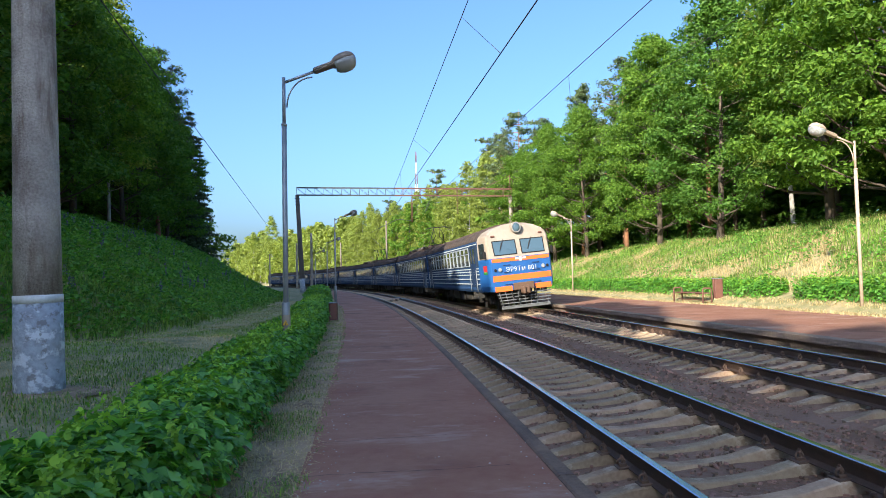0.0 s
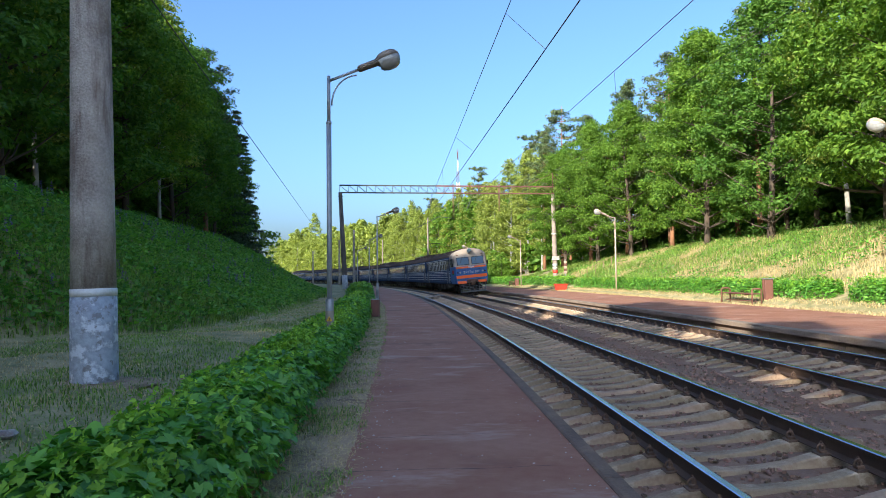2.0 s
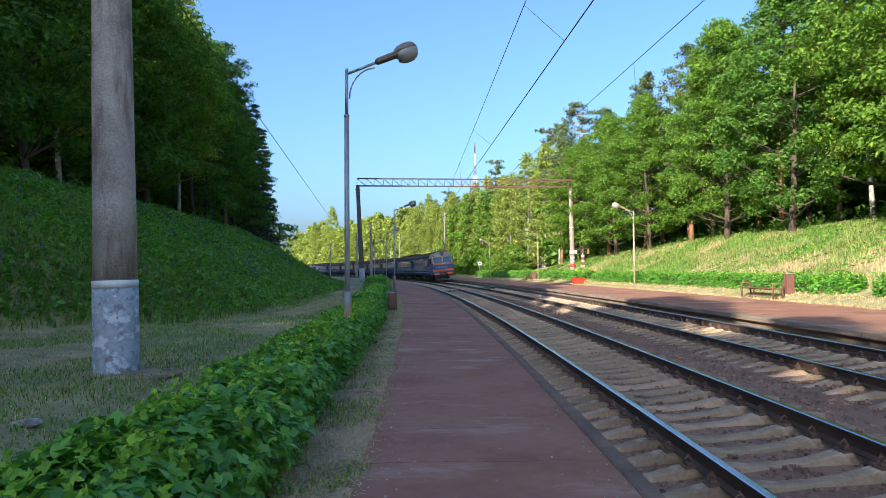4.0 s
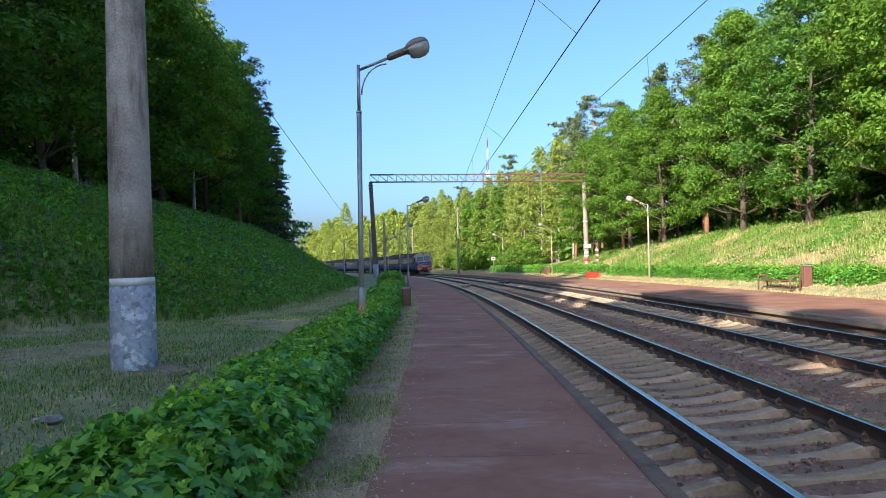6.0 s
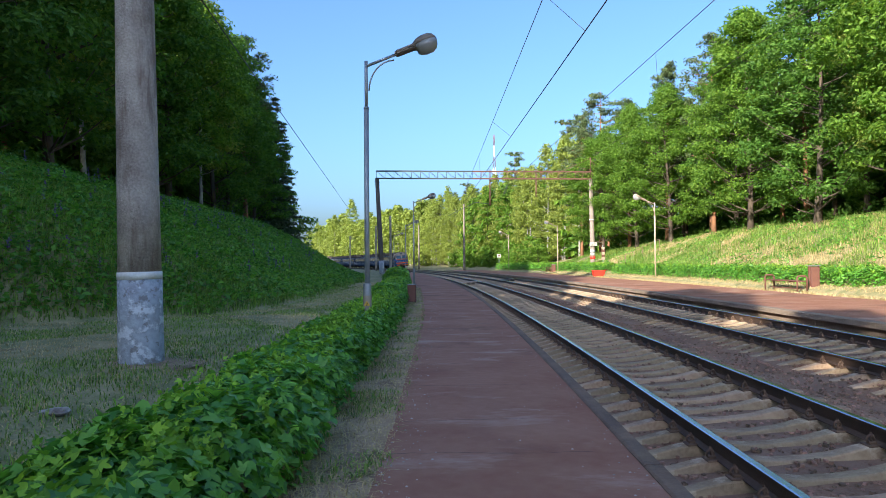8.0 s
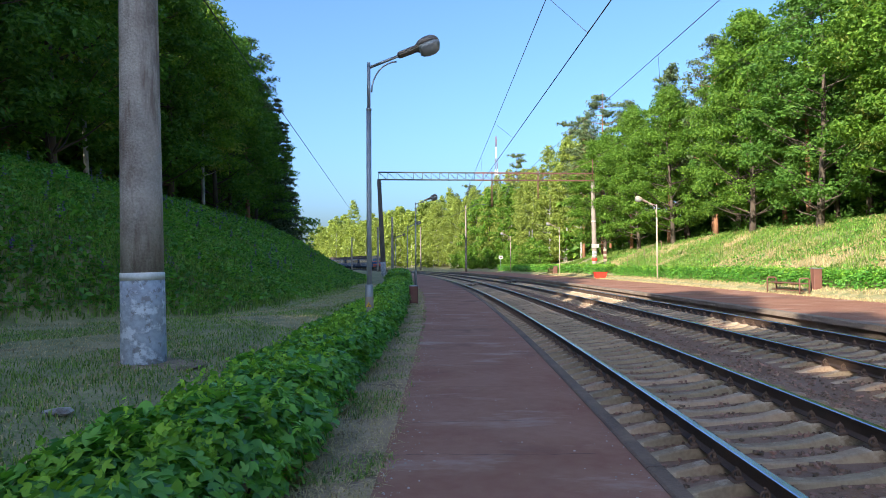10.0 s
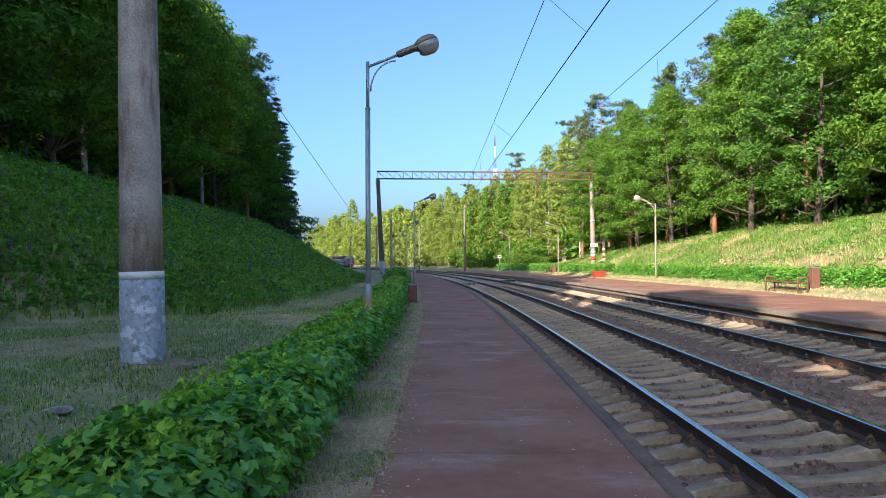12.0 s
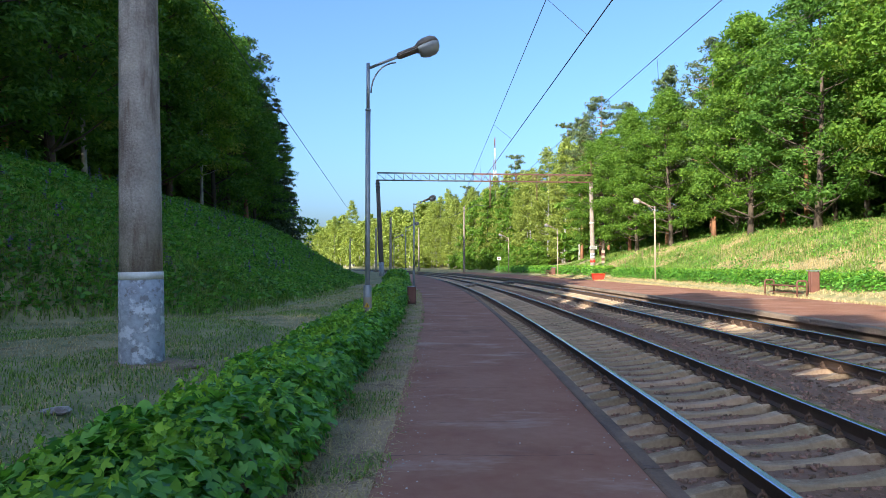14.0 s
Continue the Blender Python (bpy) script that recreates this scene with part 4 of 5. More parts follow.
    def face_box(name, x0, x1, z0, z1, m, lift=0.012, label="", parent=None, bevel=0.0):
        bm = bmesh.new()
        th_ = 0.02
        vs = []
        for zz in (z0, z1):
            for xx in (x0, x1):
                for l in (lift - th_, lift):
                    vs.append(bm.verts.new((xx, yf(zz) + l, zz)))
        v = vs
        for f in ((0, 1, 3, 2), (4, 6, 7, 5), (0, 4, 5, 1), (2, 3, 7, 6), (1, 5, 7, 3), (0, 2, 6, 4)):
            bm.faces.new([v[i] for i in f])
        if bevel:
            bmesh.ops.bevel(bm, geom=list(bm.edges), offset=bevel, segments=1, affect="EDGES")
        return part(name, bm, m, parent or th, label)
    # nose shell: sections from the passenger wall forward, corners drawn in
    half = [(1.70, 0.98), (1.74, 1.2), (1.74, 2.6)]
    def ring(y_fun, k):
        pts = [(1.66 * k, 1.0), (1.74 * k, 1.25), (1.74 * k, 2.55), (1.72 * k, 3.45), (1.66 * k, 3.62), (1.45 * k, 3.84), (1.05 * k, 4.02), (0.5 * k, 4.14), (0, 4.17)]
        full = pts + [(-x, z) for x, z in pts[:-1][::-1]]
        return [(x, y_fun(z), z) for x, z in full]
    bm = bmesh.new()
    rings = [[bm.verts.new(p) for p in ring(f, k)] for f, k in ((lambda z: -1.36, 1.0), (lambda z: yf(z) - 0.28, 1.0), (lambda z: yf(z) - 0.10, 0.985), (lambda z: yf(z), 0.94))]
    k = len(rings[0])
    for a, b in zip(rings, rings[1:]):
        for j in range(k):
            f = bm.faces.new((a[j], a[(j + 1) % k], b[(j + 1) % k], b[j]))
            zc = sum(v.co.z for v in f.verts) / 4
            f.material_index = 1 if zc > 2.6 else 0
            if zc > 3.55 and f.calc_center_median().y < -0.9:
                f.material_index = 1
    fr = rings[-1]
    # the front as two faces, split at the belt line
    lo = [v for v in fr if v.co.z < 2.6]
    hi = [v for v in fr if v.co.z > 2.5]
    n2 = len(fr)
    bm.faces.new([fr[0], fr[1], fr[2], fr[n2 - 3], fr[n2 - 2], fr[n2 - 1]]).material_index = 0
    bm.faces.new(fr[2:n2 - 2]).material_index = 1
    part("cab_shell", bm, [M["blue"], M["cream"]], th, "blue cab front with a cream upper part")
    face_box("stripe", -1.60, 1.60, 2.36, 2.52, M["orange"], 0.014, "thin orange stripe")
    face_box("stripe", -1.62, 1.62, 1.46, 1.73, M["orange"], 0.014, "broad orange stripe")
    for sx in (-1, 1):
        face_box("stripe", *sorted((sx * 0.62, sx * 1.56)), 0.98, 1.22, M["orange"], 0.014, "orange buffer panel")
    face_box("emblem", -0.07, 0.07, 2.34, 2.54, M["letter"], 0.03, "plain pale emblem")
    for sx in (-1, 1):
        face_box("emblem_wing", *sorted((sx * 0.1, sx * 0.3)), 2.42, 2.51, M["letter"], 0.03)
    for sx in (-1, 1):
        w = face_box("windscreen_frame", *sorted((sx * 0.12, sx * 1.42)), 2.66, 3.38, M["rubber"], 0.012, "black rubber windscreen seal", bevel=0.004)
        face_box("windscreen", *sorted((sx * 0.17, sx * 1.37)), 2.71, 3.33, M["screen"], 0.022, "pale blue reflecting windscreen", parent=w)
        bm = bmesh.new()
        x = sx * 0.78
        tube(bm, [(x, yf(3.42) + 0.04, 3.42), (x + 0.22, yf(3.0) + 0.04, 3.0)], 0.012, 5)
        tube(bm, [(x + 0.12, yf(3.3) + 0.05, 3.3), (x + 0.3, yf(2.86) + 0.05, 2.86)], 0.016, 5)
        part("wiper", bm, M["black"], th)
        bm = bmesh.new()
        tube(bm, [(sx * 1.2, 0.0, 2.0), (sx * 1.2, 0.07, 2.0), (sx * 1.2, 0.09, 2.0)], [0.085, 0.095, 0.07], 16)
        part("buffer_lamp", bm, M["grey"], th, "round grey buffer lamp")
        bm = bmesh.new()
        tube(bm, [(sx * 1.45, 0.0, 2.0), (sx * 1.45, 0.05, 2.0)], 0.07, 12)
        part("tail_lamp", bm, M["rubber"], th)
        bm = bmesh.new()
        box(bm, (sx * 1.3, yf(3.6) + 0.03, 3.6), (0.2, 0.1, 0.09), 0.02)
        part("marker_lamp", bm, M["brown"], th, "small dark red marker lamp")
        for z in (1.30, 1.86, 2.2):
            bm = bmesh.new()
            tube(bm, [(sx * 0.62, 0.02, z), (sx * 0.62, 0.06, z), (sx * 0.98, 0.06, z), (sx * 0.98, 0.02, z)], 0.014, 5)
            part("grab_rail", bm, M["rubber"], th)
        # mirror and cab side window
        bm = bmesh.new()
        box(bm, (sx * 1.84, -0.28, 2.75), (0.14, 0.06, 0.36), 0.015)
        part("mirror", bm, M["rubber"], th)
        bm = bmesh.new()
        box(bm, (sx * 1.745, -0.80, 2.95), (0.03, 0.62, 0.72), 0.01)
        part("cab_side_window", bm, M["glass"], th)
        bm = bmesh.new()
        box(bm, (sx * 1.752, -0.55, 2.05), (0.012, 0.42, 0.40))
        part("flag_panel", bm, M["red_flag"], th, "small red and green painted panel")
        bm = bmesh.new()
        box(bm, (sx * 1.753, -0.55, 1.90), (0.014, 0.42, 0.12))
        part("flag_stripe", bm, M["green"], th)
    # headlight
    bm = bmesh.new()
    tube(bm, [(0, -0.55, 3.93), (0, -0.18, 3.93), (0, -0.14, 3.93)], [0.27, 0.27, 0.24], 24)
    part("headlight_housing", bm, M["cream"], th, "round cream headlight housing")
    bm = bmesh.new()
    tube(bm, [(0, -0.16, 3.93), (0, -0.12, 3.93), (0, -0.10, 3.93)], [0.215, 0.19, 0.10], 24)
    part("headlight_lens", bm, M["screen"], th)
    bm = bmesh.new()
    tube(bm, [(0.235 * math.cos(a), -0.135, 3.93 + 0.235 * math.sin(a)) for a in (2 * math.pi * k / 24 for k in range(25))], 0.02, 5)
    part("headlight_ring", bm, M["grey"], th)
    # coupler, hoses, pilot
    bm = bmesh.new()
    box(bm, (0, 0.05, 1.16), (1.1, 0.3, 0.34), 0.03)
    box(bm, (0, 0.32, 0.98), (0.42, 0.5, 0.36), 0.06)
    box(bm, (0.14, 0.55, 0.98), (0.16, 0.22, 0.34), 0.04)
    part("coupler", bm, M["rust"], th, "brown rusty automatic coupler")
    for x0, x1 in ((-0.62, -0.2), (0.3, 0.7)):
        bm = bmesh.new()
        tube(bm, [(x0, 0.12, 1.05), (x0 + 0.02, 0.3, 0.75), ((x0 + x1) / 2, 0.36, 0.55), (x1, 0.3, 0.72), (x1, 0.1, 0.95)], 0.03, 6)
        part("brake_hose", bm, M["rubber"], th)
    for z in (0.28, 0.42, 0.56, 0.70, 0.84):
        w = 1.52 - (0.9 - z) * 0.28
        bm = bmesh.new()
        box(bm, (0, 0.16 - (z - 0.28) * 0.12, z), (2 * w, 0.03, 0.045), 0.006)
        part("pilot_bar", bm, M["pilot"], th)
    for k in range(9):
        x = -1.4 + 0.35 * k
        bm = bmesh.new()
        tube(bm, [(x, 0.06, 0.96), (x * 0.89, 0.15, 0.24)], 0.02, 5)
        part("pilot_upright", bm, M["pilot"], th)
    bm = bmesh.new()
    box(bm, (0, 0.16, 0.2), (2.7, 0.06, 0.10), 0.015)
    part("pilot_beam", bm, M["pilot"], th)
    writing(th, "ЭР9Тм 801", 0.31, M["letter"], 0.0, 0.016, 1.88, "class_lettering")["label"] = "white painted class letters and number"
    # the cab narrows evenly towards its front
    for ob in th.children_recursive:
        if ob in before or ob.parent in before:
            continue
        for v in ob.data.vertices:
            v.co.x *= 1 - 0.13 * min(1.0, max(0.0, (v.co.y + 1.36) / 1.3))


for k_, v_ in {"alu": ((0.34, 0.37, 0.39), 0.5, 0.2), "slate": ((0.032, 0.05, 0.085), 0.8, 0.0), "door_blue": ((0.016, 0.034, 0.085), 0.45, 0.0), "rubber": ((0.02, 0.02, 0.02), 0.6, 0.0), "red_flag": ((0.5, 0.03, 0.03), 0.5, 0.0), "green": ((0.03, 0.2, 0.05), 0.5, 0.0), "rust": ((0.13, 0.08, 0.055), 0.8, 0.0)}.items():
    M[k_] = mat("paint_" + k_, v_[0], v_[1], v_[2], scale=1.5, fine=12, spec=0.12)
M["pilot"] = mat("pilot_grey", (0.13, 0.135, 0.14), 0.7, col2=(0.08, 0.08, 0.08), scale=3, fine=20)
M["line"] = mat("pale_line_paint", (0.50, 0.53, 0.55), 0.6, col2=(0.36, 0.38, 0.40), scale=1.0, fine=9)
M["letter"] = mat("faded_white_letters", (0.50, 0.53, 0.56), 0.6)
screen = bpy.data.materials.new("windscreen_glass")
screen.use_nodes = True
sb = screen.node_tree.nodes["Principled BSDF"]
sb.inputs["Base Color"].default_value = (0.06, 0.10, 0.13, 1)
sb.inputs["Roughness"].default_value = 0.04
sb.inputs["Specular IOR Level"].default_value = 1.0
M["screen"] = screen


def build_train():
    head = build_car("dark blue electric railcar with an orange-striped blue and cream cab", True)
    build_cab(head)
    bars = part("side_lettering", (lambda b: (box(b, (1.745, -9.5, 1.66), (0.012, 4.2, 0.10)), b)[1])(bmesh.new()), M["grey"], head, "faded pale lettering bar")
    mid = build_car("dark blue electric railcar with pale lines and a ribbed roof", False)
    motor = copy_thing(mid, Matrix())
    roof_gear(motor, True)
    cars = [head, motor, mid]
    for i in range(3, 10):
        cars.append(copy_thing(motor if i % 2 else mid, Matrix()))
    return cars


CARS = build_train()


def front_s(t):
    """How far along the line the train's front has come."""
    return 21.5 + 14.75 * t + 0.205 * t * t + 0.7 * max(0.0, 1 - t)

# ---- trees ----
def leaves(rng, centres, radii, per, size, flat=0.5, fold=0.25, droop=0.0, slim=0.55):
    """Folded leaf sprays round clump centres: vertices and quads."""
    V, F, base = [], [], 0
    for c, r, n in zip(centres, radii, per):
        d = rng.normal(size=(n, 3))
        d /= np.linalg.norm(d, axis=1)[:, None]
        d[:, 2] *= flat
        p = c + d * (r * rng.random((n, 1)) ** 0.5)
        nrm = d * 0.7 + rng.normal(0, 0.45, (n, 3)) + np.array([0, 0, 0.6])
        nrm /= np.linalg.norm(nrm, axis=1)[:, None]
        t = rng.normal(size=(n, 3)) - np.array([0, 0, droop])
        t -= nrm * (t * nrm).sum(1)[:, None]
        t /= np.linalg.norm(t, axis=1)[:, None]
        b = np.cross(nrm, t)
        sz = size * rng.uniform(0.6, 1.3, (n, 1))
        q = np.stack([p - t * sz, p + b * sz * slim + nrm * sz * fold, p + t * sz, p - b * sz * slim + nrm * sz * fold], 1)
        V.append(q.reshape(-1, 3))
        i = base + 4 * np.arange(n)[:, None]
        F.append(np.concatenate([i + np.array([[0, 1, 2]]), i + np.array([[0, 2, 3]])], 0))
        base += 4 * n
    return np.concatenate(V), np.concatenate(F)


def crown_mesh(name, V, F, m):
    me = bpy.data.meshes.new(name)
    me.from_pydata(V.tolist(), [], F.tolist())
    me.materials.append(m)
    return me


def trunk_bm(rng, h, r, limbs, bend=0.3):
    bm = bmesh.new()
    n = 8
    ph = rng.uniform(0, 6.28, 2)
    axis = [Vector((bend * math.sin(i / n * 3 + ph[0]) * i / n, bend * math.sin(i / n * 2.6 + ph[1]) * i / n, h * i / n - (0.5 if i == 0 else 0))) for i in range(n + 1)]
    tube(bm, axis, [r * (1.25 if i == 0 else 1 - 0.93 * i / n) for i in range(n + 1)], 8)
    for a, b, rr in limbs[::2] if len(limbs) > 60 else limbs:
        t = min(0.98, a / h) * n
        i = min(n - 1, int(t))
        p = axis[i].lerp(axis[i + 1], t - i)
        q = Vector(b)
        mid = p.lerp(q, 0.5) + Vector((0, 0, -0.06 * (q - p).length))
        tube(bm, [p, mid, q], [rr, rr * 0.6, rr * 0.2], 5, caps=False)
    return bm


def broadleaf(name, label, seed, h, w, low, dens, size, m, bark, clumps=70, r=0.2, narrow=1.0, droop=0.0, hide=True, cr=(0.14, 0.26)):
    """A tree: trunk with limbs, and a crown of leaf clumps with gaps."""
    rng = np.random.default_rng(seed)
    cs, rs, ns, limbs = [], [], [], []
    for i in range(clumps):
        t = (i + rng.random()) / clumps
        z = low + (h - low) * t ** 0.9
        prof = (math.sin(math.pi * min(1, 0.22 + 0.78 * t) ** 0.9) ** 0.75) * narrow
        a = i * 2.4 + rng.normal(0, 0.4)
        rad = w * prof * rng.uniform(0.45, 1.0)
        c = np.array([rad * math.cos(a), rad * math.sin(a), z + rng.normal(0, 0.3) - droop * rad * 0.3])
        k = w * rng.uniform(*cr) + 0.35
        cs.append(c)
        rs.append(k)
        ns.append(int(dens * k * k))
        if i % 3 == 0:
            limbs.append((max(low * 0.7, z - rad * 0.6), c, r * (0.32 - 0.2 * t)))
    V, F = leaves(rng, cs, rs, ns, size, droop=droop)
    th = thing("tree", label, "tree", group="trees")
    part("trunk", trunk_bm(rng, h * 0.95, r, limbs), M[bark], th)
    ob = new("crown", crown_mesh("crown", V, F, M[m]))
    ob.parent = th
    return th


def conifer(label, seed, h, w, low, m, bark, r=0.18, whorl=0.5, dens=60, size=0.2, pine=False):
    rng = np.random.default_rng(seed)
    cs, rs, ns, limbs = [], [], [], []
    z = low
    while z < h:
        t = (z - low) / (h - low)
        if pine:
            reach = w * (0.25 + 0.95 * math.sin(math.pi * (0.12 + 0.86 * t) ** 0.75))
            nb = 4
        else:
            reach = w * ((1 - t) ** 0.8 * 0.75 + 0.08)
            nb = max(3, int(6 * (1 - t) + 3))
        for k in range(nb):
            a = rng.uniform(0, 6.28)
            L = reach * (rng.uniform(0.45, 1.15) if pine else rng.uniform(0.65, 1.1))
            tip = np.array([L * math.cos(a), L * math.sin(a), z + (0.30 * L if pine else -0.22 * L)])
            limbs.append((z, tip, 0.035 + 0.03 * (1 - t)))
            for q in (0.4, 0.62, 0.82, 1.0) if pine else (0.35, 0.7, 1.0):
                c = np.array([tip[0] * q, tip[1] * q, z + (tip[2] - z) * q])
                if pine:
                    c += rng.normal(0, 0.16, 3)
                    rad = rng.uniform(0.32, 0.62) * (w / 2.6)
                else:
                    rad = (0.55 + 0.3 * rng.random()) * (0.55 + 0.35 * (1 - t)) * (w / 2.6)
                cs.append(c)
                rs.append(rad)
                ns.append(int(dens * rad * rad * (2.2 if pine else 1.0)) + 5)
        z += whorl * rng.uniform(0.8, 1.2)
    V, F = leaves(rng, cs, rs, ns, size, flat=0.4 if not pine else 0.6, fold=0.1, slim=0.3 if pine else 0.45)
    th = thing("tree", label, "tree", group="trees")
    part("trunk", trunk_bm(rng, h * 0.99, r, limbs, bend=0.1), M[bark], th)
    ob = new("crown", crown_mesh("crown", V, F, M[m]))
    ob.parent = th
    return th


def build_trees():
    kinds = {
        "maple": [broadleaf("maple", "tall green broadleaf tree in sunlight at the forest edge", 11 + i, 14.5 + i, 4.6, 2.2, 200, 0.125, "maple", "bark", 165, 0.22, cr=(0.08, 0.19)) for i in range(3)],
        "oak": [broadleaf("oak", "dense dark green broadleaf tree on the bank", 21 + i, 13.5 + i, 4.0, 1.4, 165, 0.13, "oak", "bark", 140, 0.2, cr=(0.09, 0.2)) for i in range(3)],
        "birch": [broadleaf("birch", "slender birch tree with a pale trunk and hanging twigs", 31 + i, 15.5 + i, 2.4, 3.4, 130, 0.12, "birch", "birch_bark", 95, 0.11, 0.9, 0.8, cr=(0.13, 0.27)) for i in range(2)],
        "pine": [conifer("tall pine tree with a reddish trunk and layered crown", 41 + i, 16.5 + i, 2.6, 6.0, "pine", "pine_bark", 0.2, 0.85, 60, 0.17, True) for i in range(3)],
        "fir": [conifer("dark pointed fir tree", 51 + i, 16 + i, 2.6, 1.2, "fir", "bark", 0.18, 0.5, 55, 0.18) for i in range(2)],
        "mid": [broadleaf("oak", "green broadleaf tree standing inside the forest", 91 + i, 15 + i, 3.9, 3.4, 40, 0.25, "oak", "bark", 75, 0.2, cr=(0.12, 0.25)) for i in range(2)],
        "far_birch": [broadleaf("birch", "distant birch tree in the sunlit woods along the line", 61 + i, 15.5 + i, 2.7, 1.2, 66, 0.19, "birch", "birch_bark", 110, 0.13, 1.05, 0.6, cr=(0.10, 0.25)) for i in range(4)],
        "far_oak": [broadleaf("oak", "distant green broadleaf tree in the woods along the line", 71 + i, 14 + i, 3.6, 0.6, 30, 0.34, "maple", "bark", 55, 0.2) for i in range(2)],
        "far_pine": [conifer("distant pine tree standing in the woods along the line", 81 + i, 18.5 + i, 2.4, 7, "pine", "pine_bark", 0.2, 1.0, 20, 0.27, True) for i in range(2)],
        "shade": [broadleaf("oak", "broadleaf tree of the woods above the bank", 95 + i, 14.5 + i, 3.9, 1.0, 14, 0.55, "oak", "bark", 80, 0.2, cr=(0.12, 0.25)) for i in range(2)],
        # screen: coarse trees for the unseen woods that only cast shade
        "screen": [broadleaf("oak", "broadleaf tree of the woods above the bank", 195 + i, 14.5 + i, 3.9, 1.0, 8, 0.78, "oak", "bark", 80, 0.2, cr=(0.12, 0.25)) for i in range(2)],
        "thicket": [broadleaf("bush", "dark leafy thicket under the trees of the forest", 101 + i, 3.6, 2.6, 0.1, 11, 0.44, "oak", "bark", 26, 0.06, cr=(0.16, 0.3)) for i in range(2)],
        "bush": [broadleaf("bush", "dense leafy bush at the foot of the woods", 98 + i, 4.2, 2.3, 0.1, 60, 0.2, "maple", "bark", 30, 0.06, cr=(0.14, 0.3)) for i in range(2)],
    }
    used = set()
    rng = random.Random(5)

    heaps = {}

    def heap(name, kind, s, off, k):
        """Adds a tree of that kind to one joined mass of uncountable woods."""
        src = rng.choice(kinds[kind])
        p = at(s, off, ground_z(s, off) - 0.15)
        m = pose(p.x, p.y, p.z, 0, 0, rng.uniform(0, 360)) @ Matrix.Diagonal((k, k, k * rng.uniform(0.92, 1.08), 1))
        A = np.array(m)
        for c in src.children:
            me = c.data
            if c.name.startswith("trunk"):
                continue
            V = np.empty(len(me.vertices) * 3, dtype=np.float32)
            me.vertices.foreach_get("co", V)
            F = np.empty(len(me.loops), dtype=np.int32)
            me.loops.foreach_get("vertex_index", F)
            V = V.reshape(-1, 3) @ A[:3, :3].T + A[:3, 3]
            h = heaps.setdefault(name, [[], [], 0, M["birch"] if name in ("far_woods", "inner_woods") else me.materials[0]])
            h[0].append(V)
            h[1].append(F.reshape(-1, 3) + h[2])
            h[2] += len(V)
        bmh = heaps.setdefault(name + "_stems", bmesh.new())
        tube(bmh, [m @ Vector((0, 0, -0.2)), m @ Vector((0, 0, 11))], [0.16, 0.05], 5, caps=False)

    def put(kind, s, off, k=1.0, sink=0.15):
        src = rng.choice(kinds[kind])
        z = ground_z(s, off) - sink
        p = at(s, off, z)
        m = pose(p.x, p.y, p.z, rng.uniform(-2, 2), rng.uniform(-2, 2), rng.uniform(0, 360))
        if src.name in used:
            ob = copy_thing(src, m)
        else:
            ob = src
            used.add(src.name)
            ob.matrix_basis = m
        kk = k * rng.uniform(0.94, 1.06)
        ob.scale = (kk * rng.uniform(0.95, 1.1), kk * rng.uniform(0.95, 1.1), kk)
        return ob

    # right-hand forest edge, and the trees standing behind it
    for s, off, kind, k in RIGHT_FRONT:
        put(kind, s, off, k)
    s = 2.0
    while s < 82:
        for off, names, step in ((25, ("mid", "pine", "mid"), 1), (30, ("far_pine", "mid", "shade"), 1), (36, ("shade", "far_pine"), 1), (43, ("shade",), 1)):
            put(rng.choice(names), s + rng.uniform(-1.5, 1.5), off + rng.uniform(-1.4, 1.4), rng.uniform(0.86, 0.98) * (0.93 if s < 40 else 1.02))
        s += 5.0
    s = 82.0
    while s < 335:
        for off in (18.4, 21.4, 26) if s < 190 else (18.4, 23):
            kind = rng.choice(("far_birch", "far_birch", "far_birch", "far_oak", "far_pine" if off > 20 else "far_birch"))
            k = rng.uniform(0.88, 1.08) * (1.1 if s > 150 else 1.0)
            if s < 170 and off < 25:
                put(kind, s + rng.uniform(-2, 2), off + rng.uniform(-1.2, 1.2), k)
            else:
                heap("far_woods", rng.choice(("far_birch", "far_oak")) if off < 21 else "shade", s + rng.uniform(-2, 2), off + rng.uniform(-1.2, 1.2), k * (rng.uniform(0.95, 1.3) if s > 190 else 1.0))
        if s < 150:
            put("bush", s + rng.uniform(-2, 2), 16.2 + rng.uniform(-0.7, 0.7), rng.uniform(0.6, 1.05))
        s += 3.8 if s < 190 else 6.5
    # left-hand forest on the bank
    for s, off, kind, k in LEFT_FRONT:
        put(kind, s, off, k)
    s = 12.0
    while s < 62:
        for off, names in ((-22.5, ("mid", "pine", "far_pine")), (-28, ("shade", "shade", "far_pine")), (-33, ("shade",))):
            put(rng.choice(names), s + rng.uniform(-1, 1), off + rng.uniform(-0.9, 0.9), rng.uniform(0.82, 0.95) * (0.85 if s > 48 else 1))
        s += 5.2
    # unseen trees added to shade the tracks, lower where sun should come through
    s = -58.0
    while s < 12:
        for off in (-19, -24.5):
            heap("left_woods", "screen", s + rng.uniform(-1, 1), off + rng.uniform(-0.9, 0.9), rng.uniform(0.92, 1.0) * lerp_table([(-60, 1.0), (-27, 1.0), (-25, 0.72), (-20, 0.72), (-18, 1.0), (-14, 1.0), (-12, 0.76), (2, 0.76), (5, 0.95), (20, 0.95)], s))
        s += 4.4
